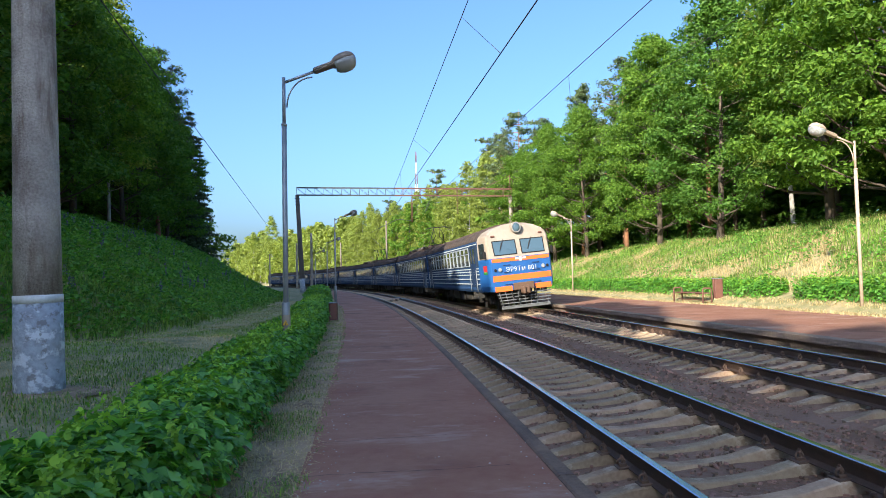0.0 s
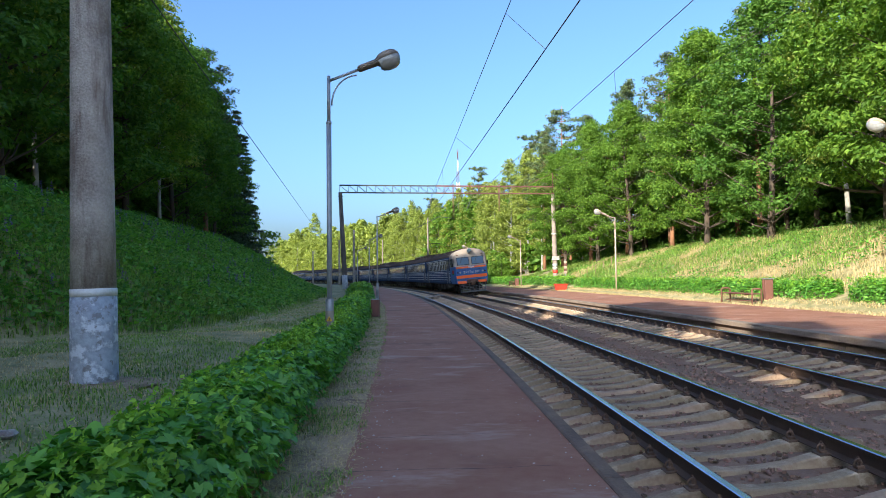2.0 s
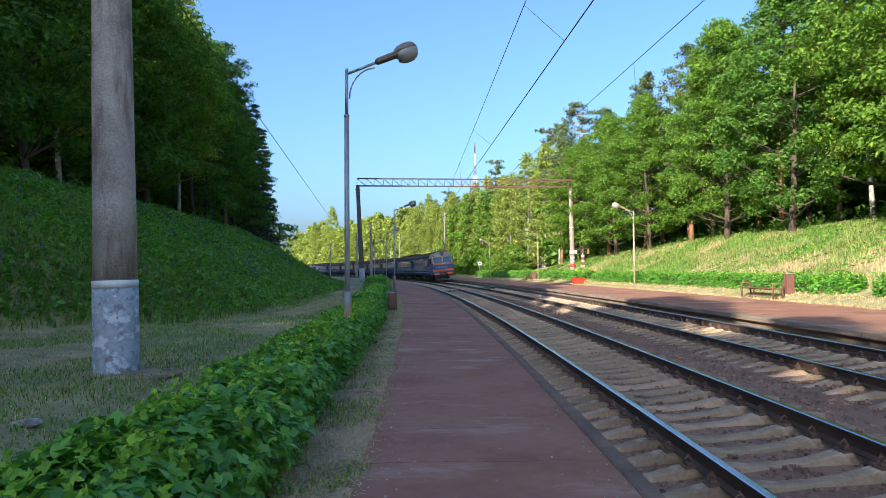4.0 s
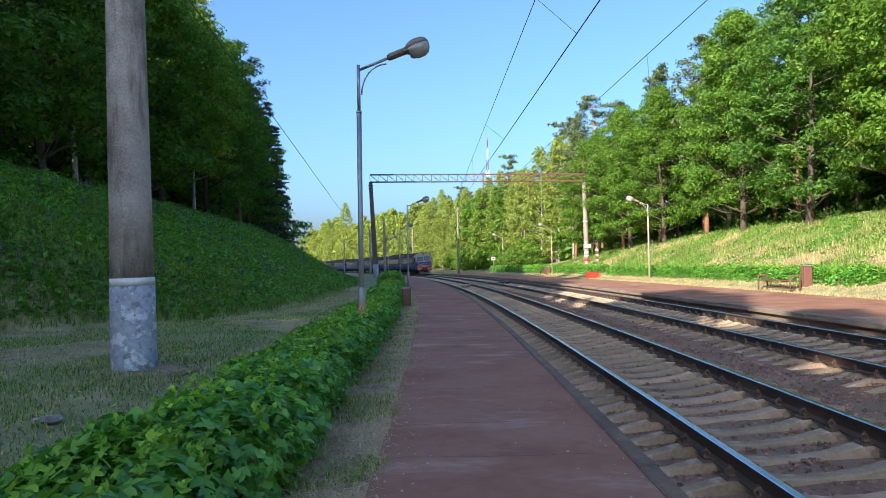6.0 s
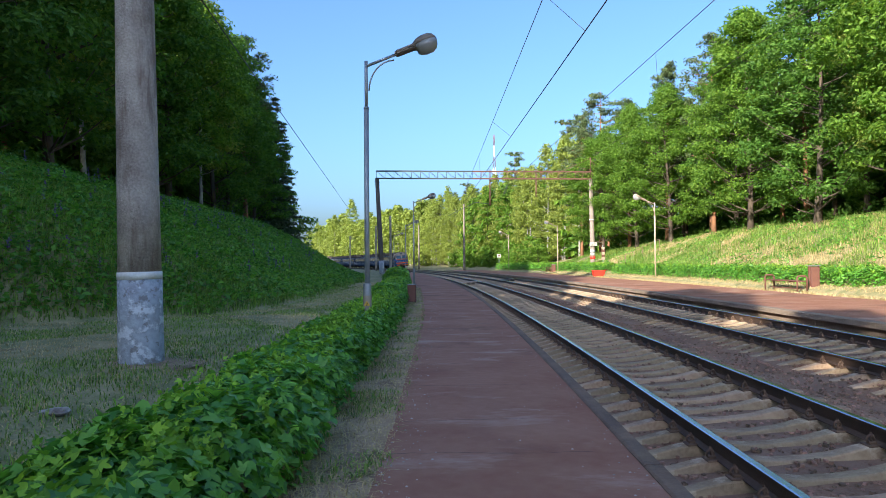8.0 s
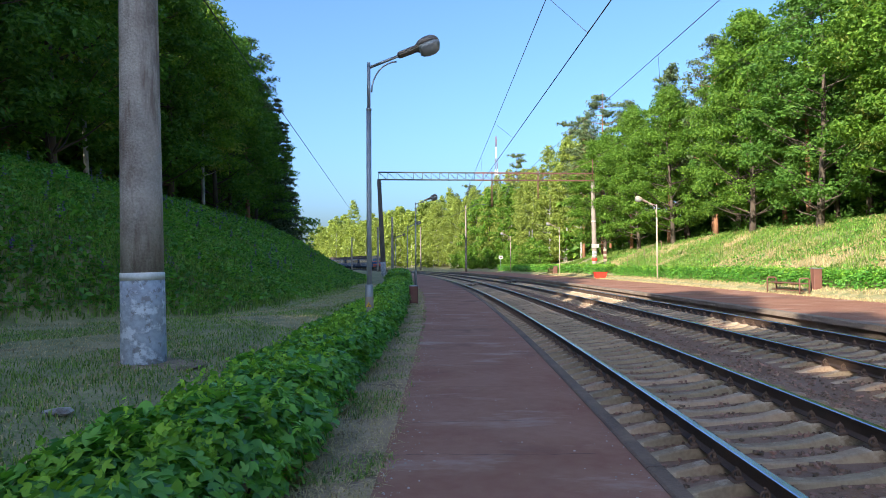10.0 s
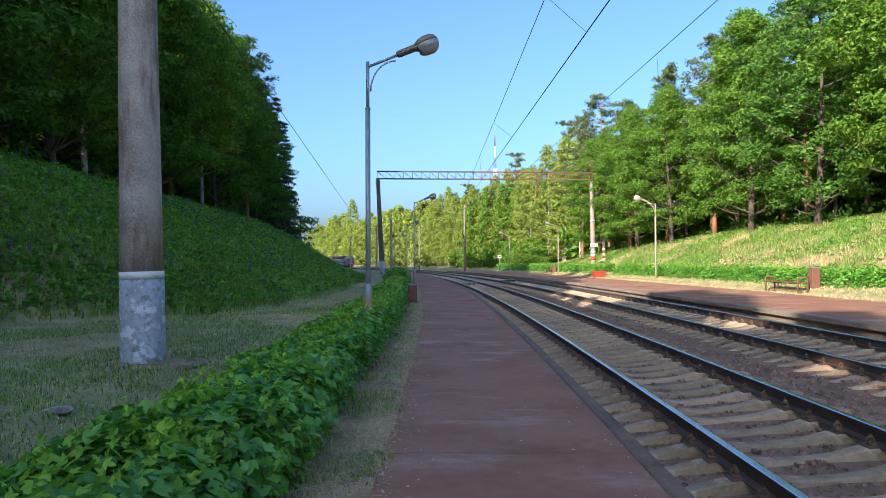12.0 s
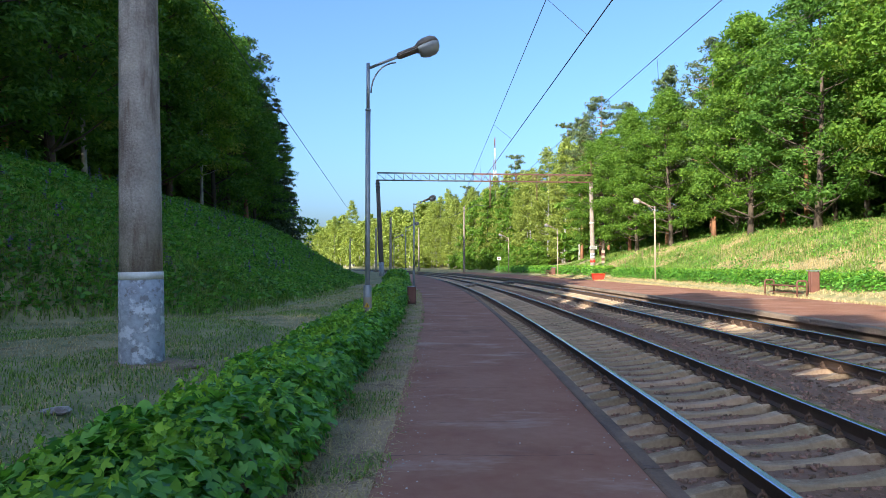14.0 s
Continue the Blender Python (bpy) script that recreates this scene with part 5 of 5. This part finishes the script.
    # tall hidden trees added to keep the sun off the train's side
    for q in range(33):
        for off in (-27.5, -33.5):
            heap("left_woods", "screen", 66 + 5.0 * q + rng.uniform(-1, 1), off - (2.5 if q > 8 else 0) + rng.uniform(-0.9, 0.9), rng.uniform(1.45, 1.6))
    for q in range(6):
        heap("left_woods", "screen", 36 + 5.2 * q + rng.uniform(-1, 1), -31 + rng.uniform(-0.9, 0.9), rng.uniform(1.45, 1.6))
    # thickets deep in both woods
    for q in range(44):
        for off in (23, 31, 38, 46):
            if off == 23 and q < 22:
                continue
            heap("thicket", "thicket", 1 + 3.4 * q + rng.uniform(-1, 1), off + rng.uniform(-2, 2), rng.uniform(0.8, 1.3))
    for q in range(18):
        for off in (-24, -31):
            heap("thicket", "thicket", 6 + 3.4 * q + rng.uniform(-1, 1), off + rng.uniform(-2, 2), rng.uniform(0.7, 1.1))
    # woods beyond the inside of the curve
    s = 205.0
    while s < 330:
        heap("inner_woods", rng.choice(("far_birch", "far_oak")), s + rng.uniform(-2, 2), -24 + rng.uniform(-4, 2), rng.uniform(0.5, 0.85))
        s += 9
    for name, label in (("far_woods", "distant sunlit birch woods along the curve"), ("left_woods", "unseen broadleaf woods above the bank, added to cast shade"), ("thicket", "dark leafy thicket on the forest floor"), ("inner_woods", "distant low woods inside the curve")):
        V, F, _, m = heaps[name]
        tagged(fast_mesh(name, np.concatenate(V), np.concatenate(F), m), label, "woods", kind="stuff")
        if name != "thicket":
            tagged(part(name + "_trunks", heaps[name + "_stems"], M["bark" if name == "left_woods" else "birch_bark"]), "slim tree trunks of the distant woods", "tree trunks", kind="stuff")
    for k, v in kinds.items():
        for o in v:
            if o.name not in used:
                for c in list(o.children):
                    bpy.data.objects.remove(c)
                bpy.data.objects.remove(o)


RIGHT_FRONT = [(6, 19.5, "maple", 1.0), (11, 20.5, "maple", 1.05), (16.5, 19.2, "maple", 1.08), (22, 20.6, "maple", 1.08), (26.5, 22, "birch", 1.15), (30, 19.6, "oak", 0.95),
               (34.5, 21.8, "pine", 0.95), (37.5, 19.6, "maple", 1.0), (42, 21, "oak", 1.0), (46.5, 21.4, "pine", 0.95), (49.5, 19.0, "maple", 0.92), (54, 20.6, "pine", 0.95), (57, 18.8, "maple", 0.95), (62, 20.0, "pine", 1.0), (65.5, 18.3, "maple", 0.95), (70, 19.6, "pine", 1.08), (74, 18.6, "pine", 1.0), (78, 19.6, "birch", 1.1)]
LEFT_FRONT = [(13, -18.6, "oak", 1.0), (18, -18.0, "oak", 0.98), (22.5, -18.9, "birch", 1.05), (26.5, -17.8, "oak", 1.0), (31.5, -18.4, "maple", 0.98), (36, -17.9, "birch", 0.95), (40, -18.2, "oak", 0.95), (44.5, -18.4, "oak", 0.92), (49, -18.0, "pine", 0.95), (53.5, -18.3, "oak", 0.85), (58.5, -17.6, "fir", 0.85), (63, -17.0, "fir", 0.72), (66, -16.6, "bush", 1.0)]
build_trees()

# ---- hedges, grass, bank plants ----
LOBED = np.array([(0, -0.5, 0), (0, 0.0, -0.04), (0, 0.70, -0.14),
                  (-0.31, -0.30, 0.06), (-0.56, 0.12, 0.03), (-0.19, 0.10, 0.05), (-0.20, 0.36, 0.02),
                  (0.31, -0.30, 0.06), (0.56, 0.12, 0.03), (0.19, 0.10, 0.05), (0.20, 0.36, 0.02)])
LOBED_F = np.array([(0, 1, 3), (3, 1, 4), (4, 1, 5), (5, 1, 6), (6, 1, 2), (0, 7, 1), (7, 8, 1), (8, 9, 1), (9, 10, 1), (10, 2, 1)])
OVAL = np.array([(0, -0.5, 0), (-0.28, 0, 0.08), (0, 0.55, -0.03), (0.28, 0, 0.08)])
OVAL_F = np.array([(0, 2, 1), (0, 3, 2)])


def scatter_leaves(rng, P, Nn, size, shape, faces, droop=0.5):
    n = len(P)
    nrm = Nn + rng.normal(0, 0.5, (n, 3))
    nrm /= np.linalg.norm(nrm, axis=1)[:, None]
    t = rng.normal(size=(n, 3)) * 0.8 + Nn * 0.5 - np.array([0, 0, droop])
    t -= nrm * (t * nrm).sum(1)[:, None]
    t /= np.linalg.norm(t, axis=1)[:, None] + 1e-9
    b = np.cross(t, nrm)
    sz = size * rng.uniform(0.55, 1.25, (n, 1, 1)) if np.isscalar(size) else size[:, None, None] * rng.uniform(0.6, 1.25, (n, 1, 1))
    Q = P[:, None, :] + sz * (shape[None, :, 0:1] * b[:, None, :] + shape[None, :, 1:2] * t[:, None, :] + shape[None, :, 2:3] * nrm[:, None, :])
    F = faces[None] + (np.arange(n) * len(shape))[:, None, None]
    return Q.reshape(-1, 3), F.reshape(-1, 3)


def at_np(s, off, z):
    h = H0 - s / R0
    return np.stack([CEN.x + (R0 + off) * np.cos(h), CEN.y - (R0 + off) * np.sin(h), z], -1)


def gz_np(s, off):
    return np.array([ground_z(a, b) for a, b in zip(s, off)])


def hedge(seed, s0, s1, o0, o1, zb, zt, n, size, shape, faces, label, m="hedge", bias=1.0, wob=0.27):
    """A clipped hedge: woody stems inside, leaves on a rounded, uneven outline."""
    rng = np.random.default_rng(seed)
    th = thing("hedge", label, "hedge", group="hedges")
    s = s0 + (s1 - s0) * rng.random(n) ** bias
    a = rng.uniform(0, math.pi, n)
    mid, hw, hh = (o0 + o1) / 2, (o1 - o0) / 2, zt - zb
    p = 3.2
    cx = np.sign(np.cos(a)) * np.abs(np.cos(a)) ** (2 / p)
    cz = np.abs(np.sin(a)) ** (2 / p)
    # unevenness along the hedge, at two scales
    def wav(q, k):
        return np.array([noise.noise((x * k, y * 1.7, seed)) for x, y in zip(q, a)])
    swell = 1 + wob * wav(s, 0.9) + wob * 0.8 * wav(s, 2.6)
    deep = 1.07 - 0.42 * rng.random(n) ** 1.5
    ends = np.minimum(1, np.minimum(s - s0, s1 - s) / 0.5 + 0.35)
    off = mid + hw * cx * deep * swell * ends
    if o1 < 0:
        off = off + np.array([drift(x) for x in s])
    z = zb + hh * cz * deep * (1 + 0.6 * (swell - 1)) * np.sqrt(ends)
    z = np.maximum(z, zb + 0.04)
    P = at_np(s, off, z)
    h = H0 - s / R0
    N = np.stack([np.cos(h) * cx * 0.8, -np.sin(h) * cx * 0.8, cz * 0.8 + 0.75], -1) + rng.normal(0, 0.25, (n, 3))
    sz = size * (1 + 0.25 * (z - zb) / hh)
    # young shoots standing out of the top
    m_ = int((s1 - s0) * 30)
    qs, qo = rng.uniform(s0 + 0.2, s1 - 0.2, m_), rng.uniform(o0 + 0.1, o1 - 0.1, m_)
    lag = np.array([drift(x) for x in qs]) if o1 < 0 else 0.0
    rel = np.abs((qo - mid) / hw)
    qz = zb + hh * (1 - rel ** p) ** (1 / p) * rng.uniform(0.93, 1.05, m_)
    k_ = 6
    up = rng.uniform(0.04, 0.19, m_)
    SP = np.concatenate([at_np(qs + rng.normal(0, 0.022, m_), qo + lag + rng.normal(0, 0.022, m_), qz + up * j / k_) for j in range(1, k_ + 1)])
    V, F = scatter_leaves(rng, P, N, sz, shape, faces)
    fast_mesh("leaves", V, F, M[m], th)
    SN = rng.normal(0, 0.6, (len(SP), 3)) + np.array([0, 0, 0.8])
    ssz = np.concatenate([np.full(m_, size * (1.05 - 0.55 * j / k_)) for j in range(1, k_ + 1)])
    V, F = scatter_leaves(rng, SP, SN, ssz, shape, faces, 0.1)
    tagged(fast_mesh("new_growth", V, F, M["shoot"], th, "fresh yellow-green shoots"), kind="stuff")
    bm = bmesh.new()
    for k in range(int((s1 - s0) * 5)):
        q, o = rng.uniform(s0 + 0.3, s1 - 0.3), rng.uniform(o0 + 0.25, o1 - 0.25)
        o += drift(q) if o1 < 0 else 0
        b = at(q, o, zb - 0.05)
        e = at(q + rng.uniform(-0.25, 0.25), o + rng.uniform(-0.3, 0.3), zb + hh * rng.uniform(0.6, 0.92))
        tube(bm, [b, b.lerp(e, 0.5) + Vector((rng.uniform(-0.05, 0.05), rng.uniform(-0.05, 0.05), 0)), e], [0.012, 0.009, 0.004], 4, caps=False)
    tagged(part("stems", bm, M["bark"], th, "thin brown woody stems"), kind="stuff")
    return th


hedge(1, -6.5, 14.0, -4.85, -3.72, 0.10, 0.74, 21000, 0.085, LOBED, LOBED_F, "leafy green low hedge beside the narrow platform", bias=1.25)
hedge(2, 13.8, 30.0, -4.95, -3.75, 0.10, 0.90, 18000, 0.10, OVAL, OVAL_F, "leafy green low hedge beside the narrow platform", bias=1.1)
hedge(6, 29.6, 46.0, -5.2, -3.72, 0.10, 1.22, 15000, 0.12, OVAL, OVAL_F, "taller leafy green hedge beside the narrow platform", bias=1.0)
hedge(3, 15.6, 47.5, 12.75, 13.9, 0.42, 1.38, 26000, 0.12, OVAL, OVAL_F, "bright sunlit clipped hedge along the wide platform")
hedge(4, 8.0, 14.6, 12.75, 13.9, 0.42, 1.38, 7000, 0.12, OVAL, OVAL_F, "bright sunlit clipped hedge along the wide platform")
hedge(5, 49.5, 100.0, 13.0, 14.2, 0.42, 1.5, 16000, 0.17, OVAL, OVAL_F, "darker distant clipped hedge along the wide platform")


def blades(seed, s, off, ln, wd, m, name, label, lean=0.5):
    """Single blades of grass standing on the ground."""
    rng = np.random.default_rng(seed)
    n = len(s)
    P = at_np(s, off, np.maximum(gz_np(s, off), np.where((off > -5.2) & (off < -3.0), 0.13, -9)) - 0.01)
    a = rng.uniform(0, 6.283, n)
    d = np.stack([np.cos(a), np.sin(a), np.zeros(n)], -1)
    b = np.stack([-np.sin(a), np.cos(a), np.zeros(n)], -1)
    L = ln * rng.uniform(0.5, 1.3, n)[:, None]
    W = wd * rng.uniform(0.7, 1.3, n)[:, None]
    le = rng.uniform(0.1, lean * 2, n)[:, None]
    up = np.array([0, 0, 1.0])
    midp = P + L * 0.55 * (up + d * le * 0.4)
    tip = P + L * (up * (1 - 0.3 * le) + d * le)
    Q = np.stack([P - b * W, P + b * W, midp + b * W * 0.8, tip, midp - b * W * 0.8], 1)
    F = np.array([[0, 1, 2], [0, 2, 4], [4, 2, 3]])[None] + (np.arange(n) * 5)[:, None, None]
    return tagged(fast_mesh(name, Q.reshape(-1, 3), F.reshape(-1, 3), M[m]), label, "grass", kind="stuff")


def build_grass():
    rng = np.random.default_rng(8)

    def area(n, s0, s1, o0, o1, bias=1.5):
        return s0 + (s1 - s0) * rng.random(n) ** bias, rng.uniform(o0, o1, n)

    def patchy(s, o, k, cut):
        v = np.array([noise.noise((a * k, b * k, 5)) for a, b in zip(s, o)])
        return v > cut

    def from_toe(s, o):
        """Metres from the foot of the bank, positive on the bank."""
        return np.array([lerp_table(TOE, a) for a in s]) - o

    # mown lawn behind the hedge
    s, o = area(130000, -4.5, 24, -13, -4.7, 1.3)
    k = patchy(s, o, 0.45, -0.35) & (from_toe(s, o) < 0.4)
    wear = np.abs(from_toe(s, o) + 0.75) < 0.55
    k &= ~wear | (rng.random(len(s)) < 0.25)
    blades(1, s[k], o[k], 0.065, 0.0042, "blade", "lawn_grass", "short mown green grass of the lawn")
    s, o = area(75000, -4.5, 30, -13, -4.7, 1.3)
    d = from_toe(s, o)
    k = (~patchy(s, o, 0.45, 0.1) | (np.abs(d + 0.75) < 0.6)) & (d < 0.2)
    blades(2, s[k], o[k], 0.05, 0.005, "dry", "dry_lawn_grass", "short dry straw-coloured grass of the lawn", 0.9)
    # strip between hedge and platform
    s, o = area(24000, -5, 34, -4.1, -3.02, 1.9)
    o = o + np.array([drift(a) for a in s])
    k = patchy(s, o, 1.6, 0.08)
    blades(3, s[k], o[k], 0.085, 0.005, "blade", "verge_grass", "sparse green grass along the platform edge", 0.8)
    s, o = area(30000, -5, 34, -4.0, -3.05, 1.9)
    o = o + np.array([drift(a) for a in s])
    blades(4, s, o, 0.07, 0.0045, "dry", "dry_verge_grass", "dry straw and dead grass along the platform edge", 1.2)
    # long grass of the bank
    s, o = area(60000, 2, 75, -17.5, -6.5, 1.4)
    k = from_toe(s, o) > 0.05
    s, o = s[k], o[k]
    s2, o2 = area(16000, 3.0, 12, -15, -7.2, 1.0)
    k = from_toe(s2, o2) > 0.0
    s, o = np.concatenate([s, s2[k]]), np.concatenate([o, o2[k]])
    blades(5, s, o, 0.24, 0.010, "blade", "bank_grass", "long green grass on the shaded bank", 0.6)
    # right-hand sunny slope
    s, o = area(60000, 3, 75, 13.6, 21, 1.2)
    k = patchy(s, o, 0.3, -0.15)
    blades(6, s[k], o[k], 0.36, 0.013, "blade", "slope_grass", "long sunlit green grass on the slope", 0.6)
    s, o = area(42000, 3, 60, 13.6, 21, 1.1)
    k = ~patchy(s, o, 0.3, 0.05)
    blades(7, s[k], o[k], 0.30, 0.011, "dry", "dry_slope_grass", "dry golden grass on the sunny slope", 0.7)
    s, o = area(16000, 6, 70, 11.35, 12.9, 1.1)
    blades(8, s, o, 0.13, 0.010, "dry", "platform_edge_grass", "dry golden grass behind the wide platform", 0.8)
    # leafy plants on the bank
    for seed, s0, s1, o0, o1, n, size, m, label in ((11, 2, 62, -17.5, -7.0, 100000, 0.16, "weed", "leafy green weeds covering the shaded bank"), (12, 4, 60, 14, 21.5, 28000, 0.17, "hedge", "leafy green undergrowth on the sunny slope")):
        s, o = area(n, s0, s1, o0, o1, 1.5)
        k = patchy(s, o, 0.5, -0.9 if seed == 11 else -0.15)
        if seed == 11:
            k &= from_toe(s, o) > 0.05 + 0.35 * rng.random(len(s))
        s, o = s[k], o[k]
        z = gz_np(s, o) + 0.04 + 0.36 * rng.random(len(s)) ** 1.3 * np.array([0.45 + 0.9 * noise.noise((a * 0.9, b * 0.9, 13)) for a, b in zip(s, o)]).clip(0.1, 1)
        P = at_np(s, o, z)
        N = np.tile(np.array([0.0, 0, 1.0]), (len(s), 1)) + rng.normal(0, 0.35, (len(s), 3))
        V, F = scatter_leaves(rng, P, N, size, OVAL, OVAL_F, 0.3)
        tagged(fast_mesh("bank_plants", V, F, M[m]), label, "plants", kind="stuff")
    # forest undergrowth
    for seed, o0, o1, s0, s1, n in ((21, 20.5, 34, 0, 85, 16000), (22, -30, -17.3, 0, 85, 14000)):
        s, o = area(n, s0, s1, o0, o1, 1.0)
        z = gz_np(s, o) + 1.3 * rng.random(len(s)) ** 2 * np.array([0.5 + noise.noise((a * 0.4, b * 0.4, 9)) for a, b in zip(s, o)]).clip(0.05, 1)
        P = at_np(s, o, z)
        N = np.tile(np.array([0.0, 0, 0.8]), (len(s), 1)) + rng.normal(0, 0.4, (len(s), 3))
        V, F = scatter_leaves(rng, P, N, 0.3, OVAL, OVAL_F, 0.3)
        tagged(fast_mesh("undergrowth", V, F, M["oak"]), "dark leafy undergrowth of the forest floor", "plants", kind="stuff")


M["weed"] = leaf_mat("weed_leaves", (0.12, 0.30, 0.045), k=0.45, rough=0.45, spec=0.45)
build_grass()


# ---- litter and wear on the narrow platform ----
def build_wear():
    rng = np.random.default_rng(31)
    V, F, b = [], [], 0
    for i in range(700):
        s = -4.5 + 22 * rng.random() ** 1.6
        o = -3.1 + 0.35 * rng.random() ** 2 if rng.random() < 0.5 else (-1.15 - 0.3 * rng.random() ** 2 if rng.random() < 0.6 else rng.uniform(-3.1, -1.1))
        r = rng.uniform(0.003, 0.010)
        p = np.array(at(s, o, PLAT - 0.004 + r * 0.3))
        q = np.array([(-1, -1, 0), (1, -0.8, 0), (0.9, 1, 0), (-0.8, 0.9, 0), (0.1, 0, 0.9)]) * r * rng.uniform(0.6, 1.4, 3)
        V.append(q + p)
        F.append(np.array([(0, 1, 4), (1, 2, 4), (2, 3, 4), (3, 0, 4)]) + b)
        b += 5
    tagged(fast_mesh("grit", np.concatenate(V), np.concatenate(F), M["grit"]), "scattered pale grit and crumbs on the platform", "grit", kind="stuff")
    # cracks across the asphalt, filled with dust
    for k, s in enumerate((-2.6, -1.5, 0.4, 2.2, 4.1, 6.6, 9.3, 13.0, 17.5)):
        bm = bmesh.new()
        n = 26
        o0, o1 = -3.1, rng.uniform(-1.9, -1.15)
        prev = None
        for i in range(n + 1):
            o = o0 + (o1 - o0) * i / n
            c = s + 0.10 * noise.noise((o * 1.2, s, 2)) + 0.03 * noise.noise((o * 7, s, 5))
            w = 0.004 + 0.003 * noise.noise((o * 5, s, 9))
            zz = PLAT - 0.0085 + 0.006 * (o + 3.12)
            a = (bm.verts.new(at(c - w, o, zz)), bm.verts.new(at(c + w, o, zz)))
            if prev:
                bm.faces.new((prev[0], prev[1], a[1], a[0]))
            prev = a
        tagged(part("crack", bm, M["crack"]), "thin dark crack across the platform asphalt", "crack", "platform cracks", kind="structure")


M["grit"] = mat("grit", (0.45, 0.40, 0.34), 0.9, island=0.4)
M["crack"] = mat("crack_dust", (0.09, 0.05, 0.04), 0.95)
build_wear()


def build_flowers():
    """Purple lupin spikes among the weeds of the bank."""
    rng = np.random.default_rng(77)
    V, F, b = [], [], 0
    for i in range(150):
        s, o = 1 + 30 * rng.random() ** 1.3, rng.uniform(-14.5, -8.2)
        if o > lerp_table(TOE, s) - 1.2:
            continue
        p = np.array(at(s, o, ground_z(s, o) + 0.35))
        h = rng.uniform(0.18, 0.32)
        for k in range(26):
            t = rng.random()
            a = rng.uniform(0, 6.28)
            r = 0.035 * (1 - 0.75 * t)
            c = p + np.array([r * math.cos(a), r * math.sin(a), h * t])
            q = rng.normal(0, 0.016, (3, 3))
            V.append(q + c)
            F.append(np.array([(0, 1, 2)]) + b)
            b += 3
    tagged(fast_mesh("lupins", np.concatenate(V), np.concatenate(F), M["lupin"]), "purple lupin flower spikes on the shaded bank", "flowers", kind="stuff")
    bm = bmesh.new()
    bmesh.ops.create_icosphere(bm, subdivisions=2, radius=1)
    for v in bm.verts:
        n = 1 + 0.25 * noise.noise(v.co * 1.7)
        v.co = Vector((v.co.x * 0.12 * n, v.co.y * 0.09 * n, v.co.z * 0.035 * n))
    st = part("stone", bm, M["concrete"])
    st.matrix_basis = spot(-3.0, -5.6, ground_z(-3.0, -5.6) + 0.005, 20)
    tagged(st, "grey half-buried stone in the lawn grass", "stone")


M["lupin"] = leaf_mat("lupin_petals", (0.16, 0.10, 0.36), k=0.3)
build_flowers()


def motions():
    """The train leaves along the far track."""
    mid = FAR - 0.036 + 0.796 * CC
    for i, th in enumerate(CARS):
        rows = []
        for k in range(15):
            s = front_s(k) + i * (CARL + GAP)
            a, b = at(s + 3.3, mid), at(s + CARL - 3.3, mid)
            c = at(s + CARL / 2, mid)
            d = (b - a).normalized()
            e = (a + b) / 2 - d * (CARL / 2)
            rows.append((k, Matrix.Translation((e.x, e.y, FARZ + 0.796 * SC)) @ Matrix.Rotation(math.atan2(d.y, d.x) + math.pi / 2, 4, "Z") @ Matrix.Rotation(CANT, 4, "Y")))
        walk(th, rows)


motions()
